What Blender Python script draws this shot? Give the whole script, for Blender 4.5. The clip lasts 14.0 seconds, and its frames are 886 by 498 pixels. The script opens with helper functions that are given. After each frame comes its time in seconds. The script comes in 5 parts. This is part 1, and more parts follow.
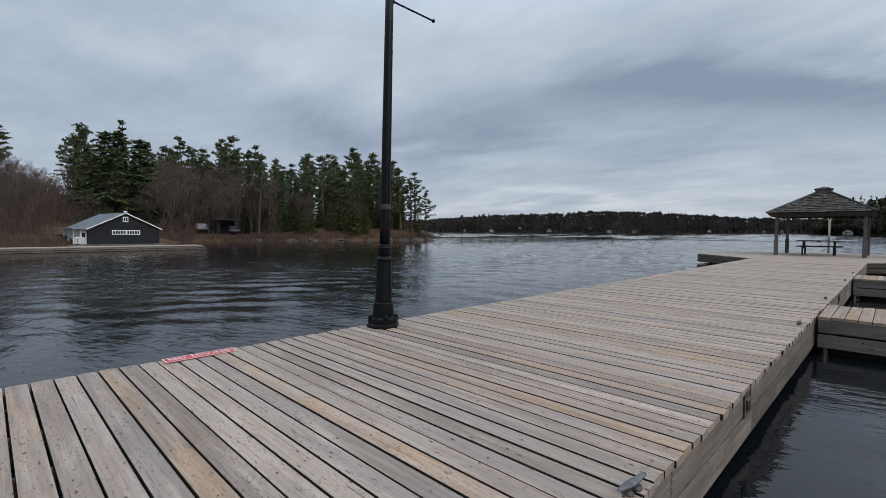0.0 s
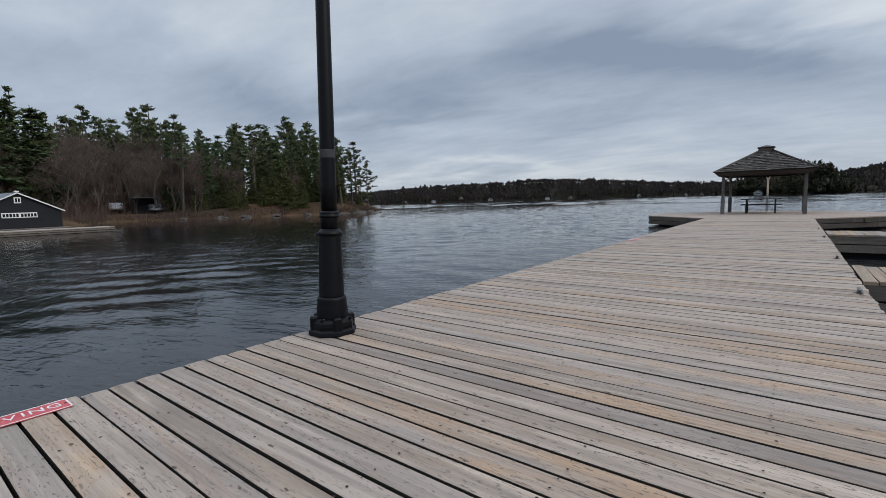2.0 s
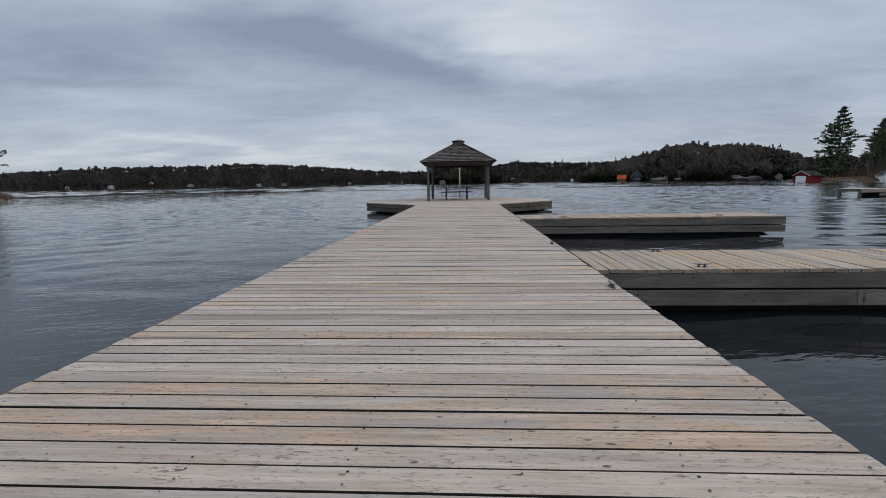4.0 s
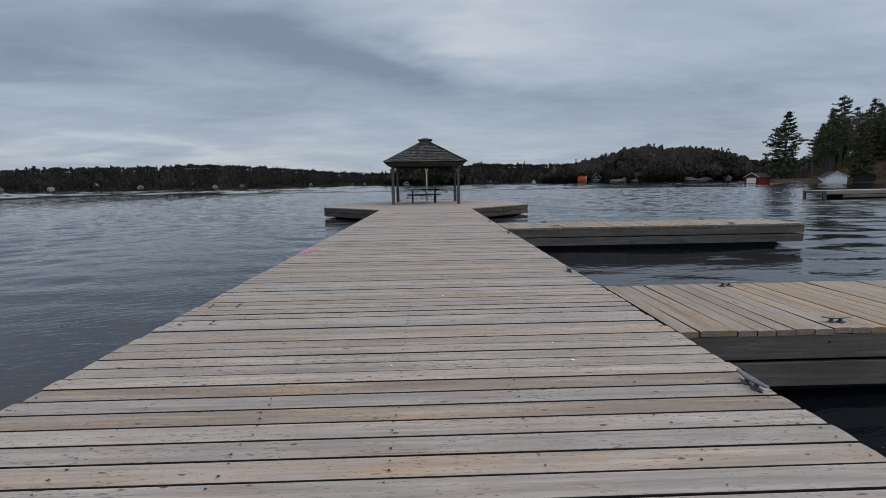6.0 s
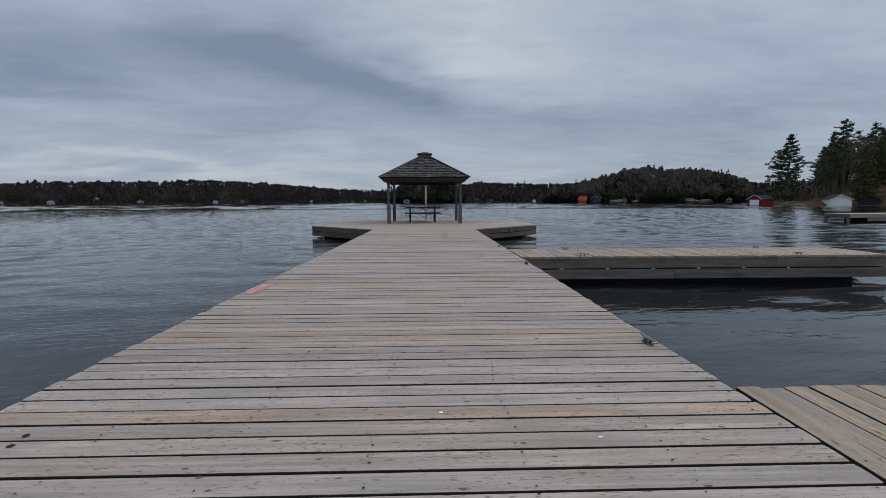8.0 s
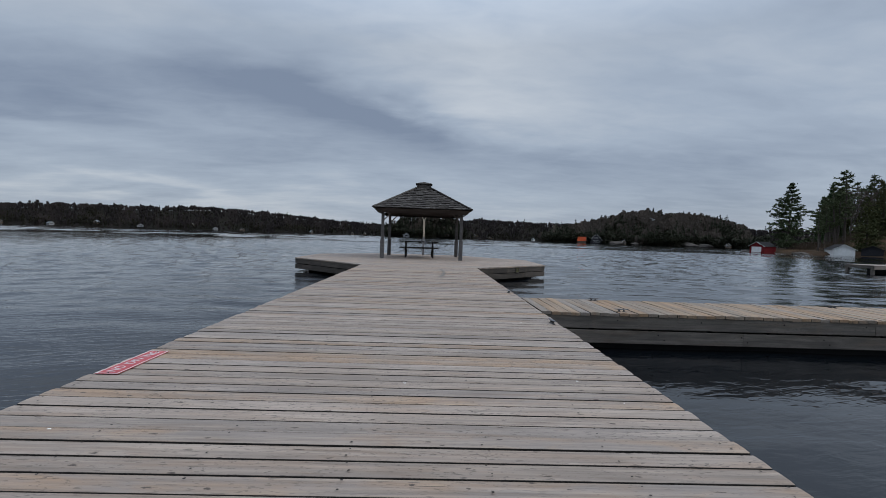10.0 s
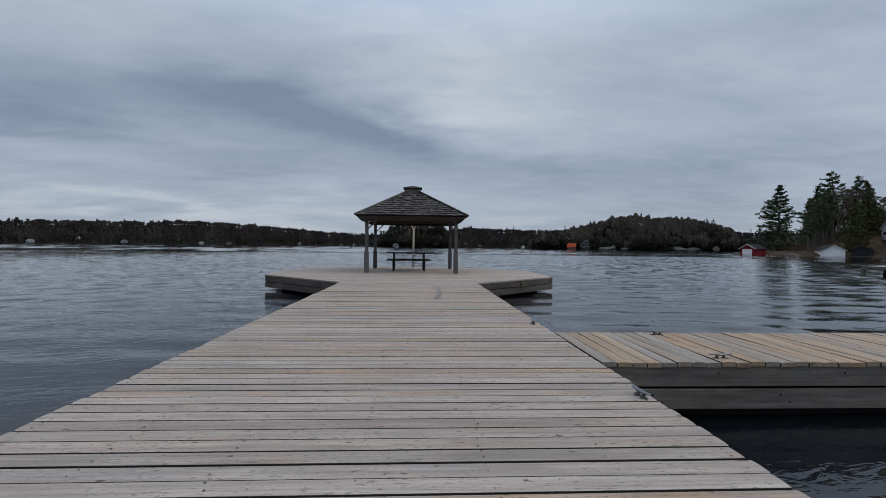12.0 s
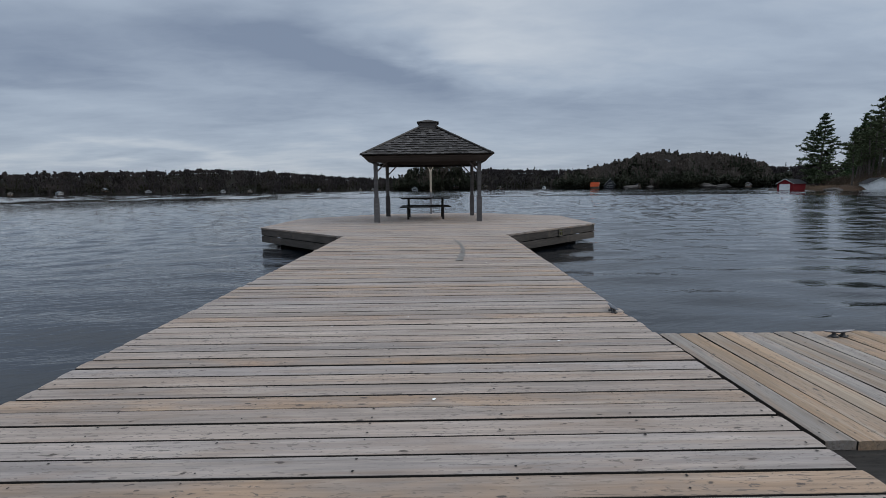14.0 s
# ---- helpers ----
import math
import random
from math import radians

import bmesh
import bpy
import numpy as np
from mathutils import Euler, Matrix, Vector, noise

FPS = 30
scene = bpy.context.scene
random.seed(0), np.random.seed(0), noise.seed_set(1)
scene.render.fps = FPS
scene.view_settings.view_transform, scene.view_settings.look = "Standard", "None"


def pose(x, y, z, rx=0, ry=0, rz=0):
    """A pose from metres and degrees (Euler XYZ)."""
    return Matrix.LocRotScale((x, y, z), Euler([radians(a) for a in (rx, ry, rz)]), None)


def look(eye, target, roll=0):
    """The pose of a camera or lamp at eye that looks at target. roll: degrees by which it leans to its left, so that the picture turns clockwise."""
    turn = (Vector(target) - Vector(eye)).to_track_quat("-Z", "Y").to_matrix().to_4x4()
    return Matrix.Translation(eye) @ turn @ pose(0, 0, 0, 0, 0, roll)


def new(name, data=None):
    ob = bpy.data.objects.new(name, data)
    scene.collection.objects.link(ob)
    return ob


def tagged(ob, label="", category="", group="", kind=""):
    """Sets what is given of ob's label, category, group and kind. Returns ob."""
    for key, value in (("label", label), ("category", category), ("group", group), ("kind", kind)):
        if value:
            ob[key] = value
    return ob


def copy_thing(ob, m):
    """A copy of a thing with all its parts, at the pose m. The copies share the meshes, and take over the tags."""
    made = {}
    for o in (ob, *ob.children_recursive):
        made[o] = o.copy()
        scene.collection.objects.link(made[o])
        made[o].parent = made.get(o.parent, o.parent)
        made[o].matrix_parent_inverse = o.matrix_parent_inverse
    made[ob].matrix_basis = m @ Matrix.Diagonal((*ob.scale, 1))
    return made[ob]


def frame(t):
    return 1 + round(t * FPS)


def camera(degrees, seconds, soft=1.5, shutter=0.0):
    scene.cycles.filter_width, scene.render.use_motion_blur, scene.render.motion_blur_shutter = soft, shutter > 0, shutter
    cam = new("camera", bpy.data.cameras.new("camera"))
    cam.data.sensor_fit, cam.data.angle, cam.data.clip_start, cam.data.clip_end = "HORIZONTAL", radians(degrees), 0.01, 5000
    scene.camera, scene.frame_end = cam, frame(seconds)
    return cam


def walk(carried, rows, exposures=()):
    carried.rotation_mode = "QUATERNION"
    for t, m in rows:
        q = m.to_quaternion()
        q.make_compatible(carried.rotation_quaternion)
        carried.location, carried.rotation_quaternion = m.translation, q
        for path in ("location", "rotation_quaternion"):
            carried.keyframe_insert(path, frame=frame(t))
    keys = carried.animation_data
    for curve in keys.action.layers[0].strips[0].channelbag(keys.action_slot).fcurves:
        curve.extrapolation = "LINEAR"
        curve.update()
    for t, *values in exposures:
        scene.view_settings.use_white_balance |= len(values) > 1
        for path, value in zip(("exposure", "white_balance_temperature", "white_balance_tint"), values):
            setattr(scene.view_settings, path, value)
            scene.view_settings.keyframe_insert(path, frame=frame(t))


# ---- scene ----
cam = camera(88.4, 14.0, 0.75)
PATH = [
    (0, (2.694, -0.134, 1.172), (1.286, 1.283, 1.092), 0.3),
    (0.5, (2.301, 0.041, 1.125), (0.977, 1.511, 0.833), -2.1),
    (1, (1.946, 0.317, 1.102), (0.631, 1.797, 0.822), -3.4),
    (1.5, (1.682, 0.575, 1.045), (0.385, 2.083, 0.844), -2.7),
    (2, (1.28, 0.917, 1.055), (0.064, 2.491, 0.848), -1.5),
    (2.5, (1.033, 1.286, 1.045), (-0.116, 2.905, 0.805), -0.9),
    (3, (0.745, 1.692, 1.026), (-0.089, 3.487, 0.738), -0.7),
    (3.5, (0.539, 2.218, 1.008), (0.139, 4.158, 0.732), -2.2),
    (4, (0.437, 2.767, 1.037), (0.332, 4.743, 0.748), -0.9),
    (4.2, (0.381, 3.036, 1.088), (0.4, 5.016, 0.81), -0.9),
    (6.3, (0.193, 5.268, 1.068), (0.259, 7.246, 0.782), -0.9),
    (6.5, (0.216, 5.456, 1.053), (0.305, 7.433, 0.769), -0.8),
    (7, (0.213, 5.995, 1.063), (0.302, 7.985, 0.881), -2.6),
    (7.5, (0.236, 6.504, 1.07), (0.298, 8.493, 0.872), -0.2),
    (8, (0.249, 7.106, 1.044), (0.303, 9.095, 0.837), -0.2),
    (8.2, (0.208, 7.272, 1.036), (0.266, 9.261, 0.837), 0.0),
    (10.3, (0.339, 9.542, 1.009), (0.396, 11.541, 0.963), 2.0),
    (10.5, (0.337, 9.798, 1.03), (0.388, 11.797, 0.984), 1.5),
    (11, (0.343, 10.353, 1.048), (0.397, 12.352, 1.016), 0.8),
    (11.5, (0.314, 10.945, 1.04), (0.463, 12.94, 1.032), 0.6),
    (12, (0.286, 11.513, 1.04), (0.388, 13.51, 1.028), 0.7),
    (12.5, (0.276, 12.105, 1.016), (0.332, 14.103, 0.958), 2.1),
    (13, (0.273, 12.671, 1.038), (0.334, 14.662, 0.867), 1.7),
    (13.5, (0.29, 13.228, 1.036), (0.306, 15.213, 0.789), 1.4),
    (14, (0.34, 13.778, 1.077), (0.354, 15.761, 0.816), -0.7),
]
walk(cam, [(t, look(eye, target, roll)) for t, eye, target, roll in PATH],
     [(0, 0.28, 6600, 10), (4, 0.28, 6600, 10), (6.5, 0.05, 6460, 10), (7, 0.12, 6480, 10), (7.5, 0.06, 6430, 10), (8, 0.01, 6400, 10), (14, 0.03, 6380, 10)])

# ---- world and light ----
WATER_Z = -0.53
SUN_AZ, SUN_EL = 84.0, 38.0      # degrees from +y towards +x, and above the horizon


def make_world():
    w = bpy.data.worlds.new("overcast_sky")
    scene.world = w
    w.use_nodes = True
    nt = w.node_tree
    nt.nodes.clear()
    N, L = nt.nodes.new, nt.links.new

    def val(sock, v):
        if isinstance(v, (int, float)):
            sock.default_value = v
        else:
            L(v, sock)

    def m(op, a, b=0.0, c=0.0):
        n = N("ShaderNodeMath")
        n.operation = op
        for s, v in zip(n.inputs, (a, b, c)):
            val(s, v)
        return n.outputs[0]

    co = N("ShaderNodeTexCoord")
    sep = N("ShaderNodeSeparateXYZ")
    L(co.outputs["Generated"], sep.inputs[0])
    x, y, z = sep.outputs
    up = m("MAXIMUM", z, 0.0)
    # cloud sheet seen in perspective
    inv = m("DIVIDE", 1.0, m("ADD", up, 0.12))
    comb = N("ShaderNodeCombineXYZ")
    L(m("MULTIPLY", x, inv), comb.inputs[0])
    L(m("MULTIPLY", y, inv), comb.inputs[1])

    def cloud_noise(scale, detail, rough, dist, off, squash):
        mp = N("ShaderNodeMapping")
        mp.inputs["Location"].default_value = (off, off * 0.7, off * 0.3)
        mp.inputs["Rotation"].default_value = (0, 0, radians(-20))
        mp.inputs["Scale"].default_value = (1.0, squash, 1.0)
        L(comb.outputs[0], mp.inputs[0])
        n = N("ShaderNodeTexNoise")
        L(mp.outputs[0], n.inputs["Vector"])
        n.inputs["Scale"].default_value = scale
        n.inputs["Detail"].default_value = detail
        n.inputs["Roughness"].default_value = rough
        n.inputs["Distortion"].default_value = dist
        return n.outputs["Fac"]

    big = cloud_noise(0.62, 5, 0.5, 0.3, 3.1, 1.35)
    fine = cloud_noise(1.5, 6, 0.48, 0.35, 9.7, 1.4)
    az = m("MULTIPLY", m("ARCTAN2", x, y), 57.2958)
    el = m("MULTIPLY", m("ARCSINE", m("MINIMUM", m("MAXIMUM", z, -1.0), 1.0)), 57.2958)
    az = m("ADD", az, m("MULTIPLY", m("SUBTRACT", fine, 0.5), 26.0))
    el = m("ADD", el, m("MULTIPLY", m("SUBTRACT", big, 0.5), 12.0))
    # cloud masses: azimuth, elevation, half width, half height, slope, gain
    masses = [
        (-40, 14, 11, 2.8, 0.00, -0.34), (-19, 17.0, 12, 3.0, -0.05, -0.42), (-3, 14.0, 10, 2.6, -0.16, -0.34),
        (10, 10, 13, 2.6, -0.1, -0.16), (-55, 11, 10, 2.6, -0.1, -0.34), (-33, 22, 9, 3.5, -0.1, 0.10),
        (10, 20, 11, 6, 0.0, 0.26), (-76, 16, 18, 8, 0.0, -0.06), (-27, 3.8, 10, 1.3, 0.0, 0.26), (-30, 9.5, 15, 3.5, 0.0, -0.12),
        (-60, 19, 10, 5, 0.1, 0.16), (-42, 9.5, 10, 1.6, 0.0, 0.14), (36, 8, 13, 5, 0, -0.16), (34, 20, 14, 7, 0, 0.02),
        # the last mass is unseen, added to brighten reflections in the right-hand water
        (-8, 5.5, 14, 1.6, 0.0, 0.06), (88, 38, 34, 18, 0.0, 0.36),
    ]
    total = 0.40
    for a, e, sa, se, slope, gain in masses:
        da = m("SUBTRACT", az, a)
        de = m("SUBTRACT", m("SUBTRACT", el, e), m("MULTIPLY", da, slope))
        q = m("ADD", m("POWER", m("ABSOLUTE", m("DIVIDE", da, sa)), 2.0), m("POWER", m("ABSOLUTE", m("DIVIDE", de, se)), 2.0))
        total = m("ADD", total, m("MULTIPLY", m("EXPONENT", m("MULTIPLY", q, -0.7)), gain))
    total = m("ADD", total, m("MULTIPLY", m("SUBTRACT", big, 0.5), 0.45))
    total = m("ADD", total, m("MULTIPLY", m("SUBTRACT", fine, 0.5), 0.44))
    total = m("ADD", total, m("MULTIPLY", m("SUBTRACT", cloud_noise(4.2, 6, 0.55, 0.5, 5.3, 1.9), 0.5), 0.22))
    ramp = N("ShaderNodeValToRGB")
    L(total, ramp.inputs[0])
    cr = ramp.color_ramp
    cr.elements[0].position, cr.elements[0].color = 0.0, (0.218, 0.268, 0.36, 1)
    cr.elements[1].position, cr.elements[1].color = 1.0, (0.70, 0.735, 0.765, 1)
    e = cr.elements.new(0.42)
    e.color = (0.384, 0.450, 0.543, 1)
    # an overcast dome grows brighter towards the zenith
    gain = m("ADD", 1.0, m("MULTIPLY", m("POWER", m("MAXIMUM", m("SUBTRACT", z, 0.38), 0.0), 1.0), 4.2))
    warm = m("MULTIPLY", m("EXPONENT", m("MULTIPLY", up, -14.0)), 0.5)
    wm = N("ShaderNodeMix")
    wm.data_type = "RGBA"
    wm.blend_type = "MULTIPLY"
    L(warm, wm.inputs[0])
    L(ramp.outputs[0], wm.inputs[6])
    wm.inputs[7].default_value = (1.12, 1.03, 0.95, 1)
    bg = N("ShaderNodeBackground")
    L(wm.outputs[2], bg.inputs[0])
    L(gain, bg.inputs[1])
    sky = N("ShaderNodeTexSky")
    sky.sky_type, sky.sun_disc = "NISHITA", False
    sky.sun_elevation, sky.sun_rotation = radians(SUN_EL), radians(SUN_AZ)
    bg2 = N("ShaderNodeBackground")
    L(sky.outputs[0], bg2.inputs[0])
    bg2.inputs[1].default_value = 0.06
    mix = N("ShaderNodeMixShader")
    mix.inputs[0].default_value = 0.12
    L(bg.outputs[0], mix.inputs[1])
    L(bg2.outputs[0], mix.inputs[2])
    out = N("ShaderNodeOutputWorld")
    L(mix.outputs[0], out.inputs[0])


make_world()
sun_data = bpy.data.lights.new("sun", "SUN")
sun_data.energy, sun_data.angle, sun_data.color = 1.2, radians(35), (1.0, 0.96, 0.9)
sun = new("sun", sun_data)
sa, se = radians(SUN_AZ), radians(SUN_EL)
sun.matrix_world = look((60 * math.sin(sa) * math.cos(se), 60 * math.cos(sa) * math.cos(se), 60 * math.sin(se)), (0, 0, 0))


# ---- materials ----
class Mat:
    """A small builder of node materials."""

    def __init__(self, name, rough=0.7, metal=0.0, base=(0.5, 0.5, 0.5), spec=0.5):
        self.mat = bpy.data.materials.new(name)
        self.mat.use_nodes = True
        self.nt = self.mat.node_tree
        self.bsdf = self.nt.nodes["Principled BSDF"]
        self.bsdf.inputs["Roughness"].default_value = rough
        self.bsdf.inputs["Metallic"].default_value = metal
        self.bsdf.inputs["Base Color"].default_value = (*base, 1)
        self.bsdf.inputs["Specular IOR Level"].default_value = spec
        self.co = self.n("ShaderNodeTexCoord").outputs["Object"]

    def n(self, kind):
        return self.nt.nodes.new(kind)

    def put(self, sock, v):
        if isinstance(v, tuple):
            sock.default_value = (*v, 1) if len(v) == 3 and sock.type == "RGBA" else v
        elif isinstance(v, (int, float)):
            sock.default_value = v
        else:
            self.nt.links.new(v, sock)

    def math(self, op, a, b=0.0, c=0.0, clamp=False):
        n = self.n("ShaderNodeMath")
        n.operation, n.use_clamp = op, clamp
        for s, v in zip(n.inputs, (a, b, c)):
            self.put(s, v)
        return n.outputs[0]

    def mapping(self, scale=(1, 1, 1), vec=None, loc=None):
        n = self.n("ShaderNodeMapping")
        self.put(n.inputs[0], self.co if vec is None else vec)
        n.inputs["Scale"].default_value = scale
        if loc is not None:
            self.put(n.inputs["Location"], loc)
        return n.outputs[0]

    def noise(self, vec, scale, detail=4, rough=0.55, dist=0.0):
        n = self.n("ShaderNodeTexNoise")
        self.put(n.inputs["Vector"], vec)
        for k, v in (("Scale", scale), ("Detail", detail), ("Roughness", rough), ("Distortion", dist)):
            n.inputs[k].default_value = v
        return n.outputs["Fac"]

    def voronoi(self, vec, scale, feature="F1", rand=1.0):
        n = self.n("ShaderNodeTexVoronoi")
        n.feature, n.voronoi_dimensions = feature, "2D"
        self.put(n.inputs["Vector"], vec)
        n.inputs["Scale"].default_value = scale
        n.inputs["Randomness"].default_value = rand
        return n.outputs

    def ramp(self, fac, stops, interp="LINEAR"):
        n = self.n("ShaderNodeValToRGB")
        self.put(n.inputs[0], fac)
        cr = n.color_ramp
        cr.interpolation = interp
        for i, (p, c) in enumerate(stops):
            c = (c, c, c) if isinstance(c, (int, float)) else c
            el = cr.elements[i] if i < 2 else cr.elements.new(p)
            el.position, el.color = p, (*c, 1)
        return n.outputs[0]

    def mix(self, fac, a, b, blend="MIX"):
        n = self.n("ShaderNodeMix")
        n.data_type, n.blend_type = "RGBA", blend
        self.put(n.inputs[0], fac)
        self.put(n.inputs[6], a)
        self.put(n.inputs[7], b)
        return n.outputs[2]

    def random(self):
        return self.n("ShaderNodeObjectInfo").outputs["Random"]

    def island(self):
        return self.n("ShaderNodeNewGeometry").outputs["Random Per Island"]

    def bump(self, height, strength=0.5, distance=0.01, normal=None):
        n = self.n("ShaderNodeBump")
        n.inputs["Strength"].default_value = strength
        self.put(n.inputs["Distance"], distance)
        self.put(n.inputs["Height"], height)
        if normal is not None:
            self.put(n.inputs["Normal"], normal)
        return n.outputs[0]

    def done(self, color=None, normal=None, rough=None):
        for k, v in (("Base Color", color), ("Normal", normal), ("Roughness", rough)):
            if v is not None:
                self.put(self.bsdf.inputs[k], v)
        return self.mat


def weathered_wood(name, tones, grain=1.0, knots=True, dirt=0.35, rough=0.82, orange=0.0):
    """Grey weathered boards; the grain runs along the object's x."""
    a = Mat(name, rough, spec=0.38 if knots else 0.12)
    r = a.random()
    off = a.n("ShaderNodeCombineXYZ")
    a.put(off.inputs[0], a.math("MULTIPLY", r, 137.0))
    a.put(off.inputs[1], a.math("MULTIPLY", r, 59.0))
    a.put(off.inputs[2], a.math("MULTIPLY", r, 23.0))
    vec = a.n("ShaderNodeVectorMath")
    vec.operation = "ADD"
    a.put(vec.inputs[0], a.co)
    a.put(vec.inputs[1], off.outputs[0])
    vec = vec.outputs[0]
    fibre = a.noise(a.mapping((1.6, 55, 55), vec), 1.0, 5, 0.6, 0.3)
    figure = a.noise(a.mapping((0.55, 16, 16), vec), 1.0, 3, 0.5, 1.1)
    blotch = a.noise(a.mapping((1.4, 5, 5), vec), 1.0, 4, 0.6, 0.4)
    tone = a.ramp(r, tones)
    tone = a.mix(1.0, tone, a.ramp(a.math("FRACT", a.math("MULTIPLY", r, 91.7)), [(0.0, 0.82), (0.5, 1.0), (1.0, 1.12)]), "MULTIPLY")
    if orange > 0:
        # the bare, tanned stretches of the newer boards
        r2 = a.math("FRACT", a.math("MULTIPLY", r, 17.31))
        tan = a.math("MULTIPLY", a.math("GREATER_THAN", r2, 1 - orange), a.ramp(blotch, [(0.38, 0.0), (0.62, 1.0)]))
        tone = a.mix(a.math("MULTIPLY", tan, 0.66), tone, (0.31, 0.195, 0.110))
    if knots:
        # sun-bleached and tea-stained stretches within each board
        pale = a.ramp(a.noise(a.mapping((1.1, 13, 13), vec), 1.0, 4, 0.62, 0.5), [(0.50, 0.0), (0.68, 1.0)])
        tea = a.ramp(a.noise(a.mapping((0.7, 6, 6), vec), 1.7, 4, 0.6, 0.7), [(0.50, 0.0), (0.66, 1.0)])
        tone = a.mix(a.math("MULTIPLY", pale, 0.42), tone, tuple(min(0.46, v * 1.45) for v in tones[len(tones) // 2][1]))
        tone = a.mix(a.math("MULTIPLY", tea, 0.36), tone, tuple(v * k for v, k in zip(tones[0][1], (1.0, 0.80, 0.62))))
    col = a.mix(0.40, tone, a.ramp(fibre, [(0.27, 0.45), (0.72, 1.25)]), "MULTIPLY")
    col = a.mix(0.34, col, a.ramp(figure, [(0.35, 0.55), (0.6, 1.15)]), "MULTIPLY")
    col = a.mix(dirt, col, a.ramp(blotch, [(0.3, 0.5), (0.65, 1.1)]), "MULTIPLY")
    h = a.math("ADD", fibre, a.math("MULTIPLY", figure, 0.6))
    if knots:
        kv = a.mapping((3.0, 8.5, 8.5), vec)
        d = a.voronoi(kv, 1.0)
        sel = a.math("GREATER_THAN", a.noise(d["Position"], 7.3, 0), 0.475)
        wob = a.math("ADD", d["Distance"], a.math("MULTIPLY", a.math("SUBTRACT", a.noise(a.mapping((30, 70, 70), vec), 1.0, 2), 0.42), 0.22))
        core = a.math("MULTIPLY", a.ramp(wob, [(0.045, 1.0), (0.075, 0.0)]), sel)
        halo = a.math("MULTIPLY", a.ramp(wob, [(0.10, 1.0), (0.24, 0.0)]), sel)
        col = a.mix(a.math("MULTIPLY", halo, 0.12), col, (0.25, 0.17, 0.11))
        col = a.mix(a.math("MULTIPLY", core, 0.95), col, (0.055, 0.042, 0.035))
        # weathered flecks
        fl = a.noise(a.mapping((22, 95, 95), vec), 1.0, 2, 0.6, 0.6)
        fm = a.math("MULTIPLY", a.ramp(fl, [(0.365, 1.0), (0.405, 0.0)]), a.ramp(blotch, [(0.35, 0.2), (0.6, 1.0)]))
        col = a.mix(a.math("MULTIPLY", fm, 0.75), col, (0.07, 0.058, 0.05))
        # short drying cracks
        crack = a.noise(a.mapping((2.2, 120, 120), vec), 1.0, 2, 0.5, 0.2)
        cm = a.math("MULTIPLY", a.ramp(crack, [(0.27, 1.0), (0.31, 0.0)]), a.ramp(blotch, [(0.4, 0.0), (0.55, 1.0)]))
        col = a.mix(a.math("MULTIPLY", cm, 0.7), col, (0.06, 0.052, 0.045))
        h = a.math("SUBTRACT", h, a.math("MULTIPLY", cm, 1.5))
    return a.done(col, a.bump(h, 0.55, 0.004 * grain), a.ramp(fibre, [(0.2, 0.9), (0.8, 0.68)]))


DECK = weathered_wood("weathered_deck_boards", [(0.0, (0.247, 0.199, 0.163)), (0.25, (0.304, 0.249, 0.208)), (0.45, (0.269, 0.231, 0.205)), (0.65, (0.325, 0.259, 0.208)), (0.85, (0.291, 0.247, 0.216)), (1.0, (0.260, 0.209, 0.178))], orange=0.26)
DECK_NEW = weathered_wood("newer_deck_boards", [(0.0, (0.300, 0.215, 0.140)), (0.2, (0.255, 0.222, 0.190)), (0.38, (0.320, 0.205, 0.115)), (0.55, (0.230, 0.190, 0.150)), (0.72, (0.310, 0.230, 0.155)), (0.86, (0.245, 0.215, 0.188)), (1.0, (0.290, 0.190, 0.110))], orange=0.45)
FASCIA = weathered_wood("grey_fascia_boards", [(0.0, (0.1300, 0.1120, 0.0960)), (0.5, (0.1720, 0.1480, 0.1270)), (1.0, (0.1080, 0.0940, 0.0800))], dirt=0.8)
DARK_FASCIA = weathered_wood("dark_platform_boards", [(0.0, (0.0460, 0.0385, 0.0320)), (0.5, (0.0860, 0.0720, 0.0600)), (1.0, (0.0340, 0.0290, 0.0245))], dirt=0.9)
POSTWOOD = weathered_wood("grey_post_timber", [(0.0, (0.105, 0.097, 0.094)), (1.0, (0.14, 0.13, 0.125))], knots=False)
TIMBER = weathered_wood("brown_roof_timber", [(0.0, (0.115, 0.094, 0.084)), (1.0, (0.150, 0.126, 0.112))], knots=False)
SHINGLE = weathered_wood("cedar_shingles", [(0.0, (0.040, 0.035, 0.031)), (0.4, (0.058, 0.051, 0.046)), (0.7, (0.070, 0.062, 0.056)), (0.86, (0.115, 0.104, 0.095)), (1.0, (0.046, 0.039, 0.034))], knots=False, grain=2.0)
TABLEWOOD = weathered_wood("dark_table_boards", [(0.0, (0.0208, 0.0184, 0.0176)), (1.0, (0.0304, 0.0272, 0.0248))], knots=False)


# near-black edges: grime with the shade of gaps and shingle courses painted in
GRIME_SHADE = Mat("shaded_grimy_board_edges", 0.9, 0.0, (0.028, 0.025, 0.022), 0.05).mat


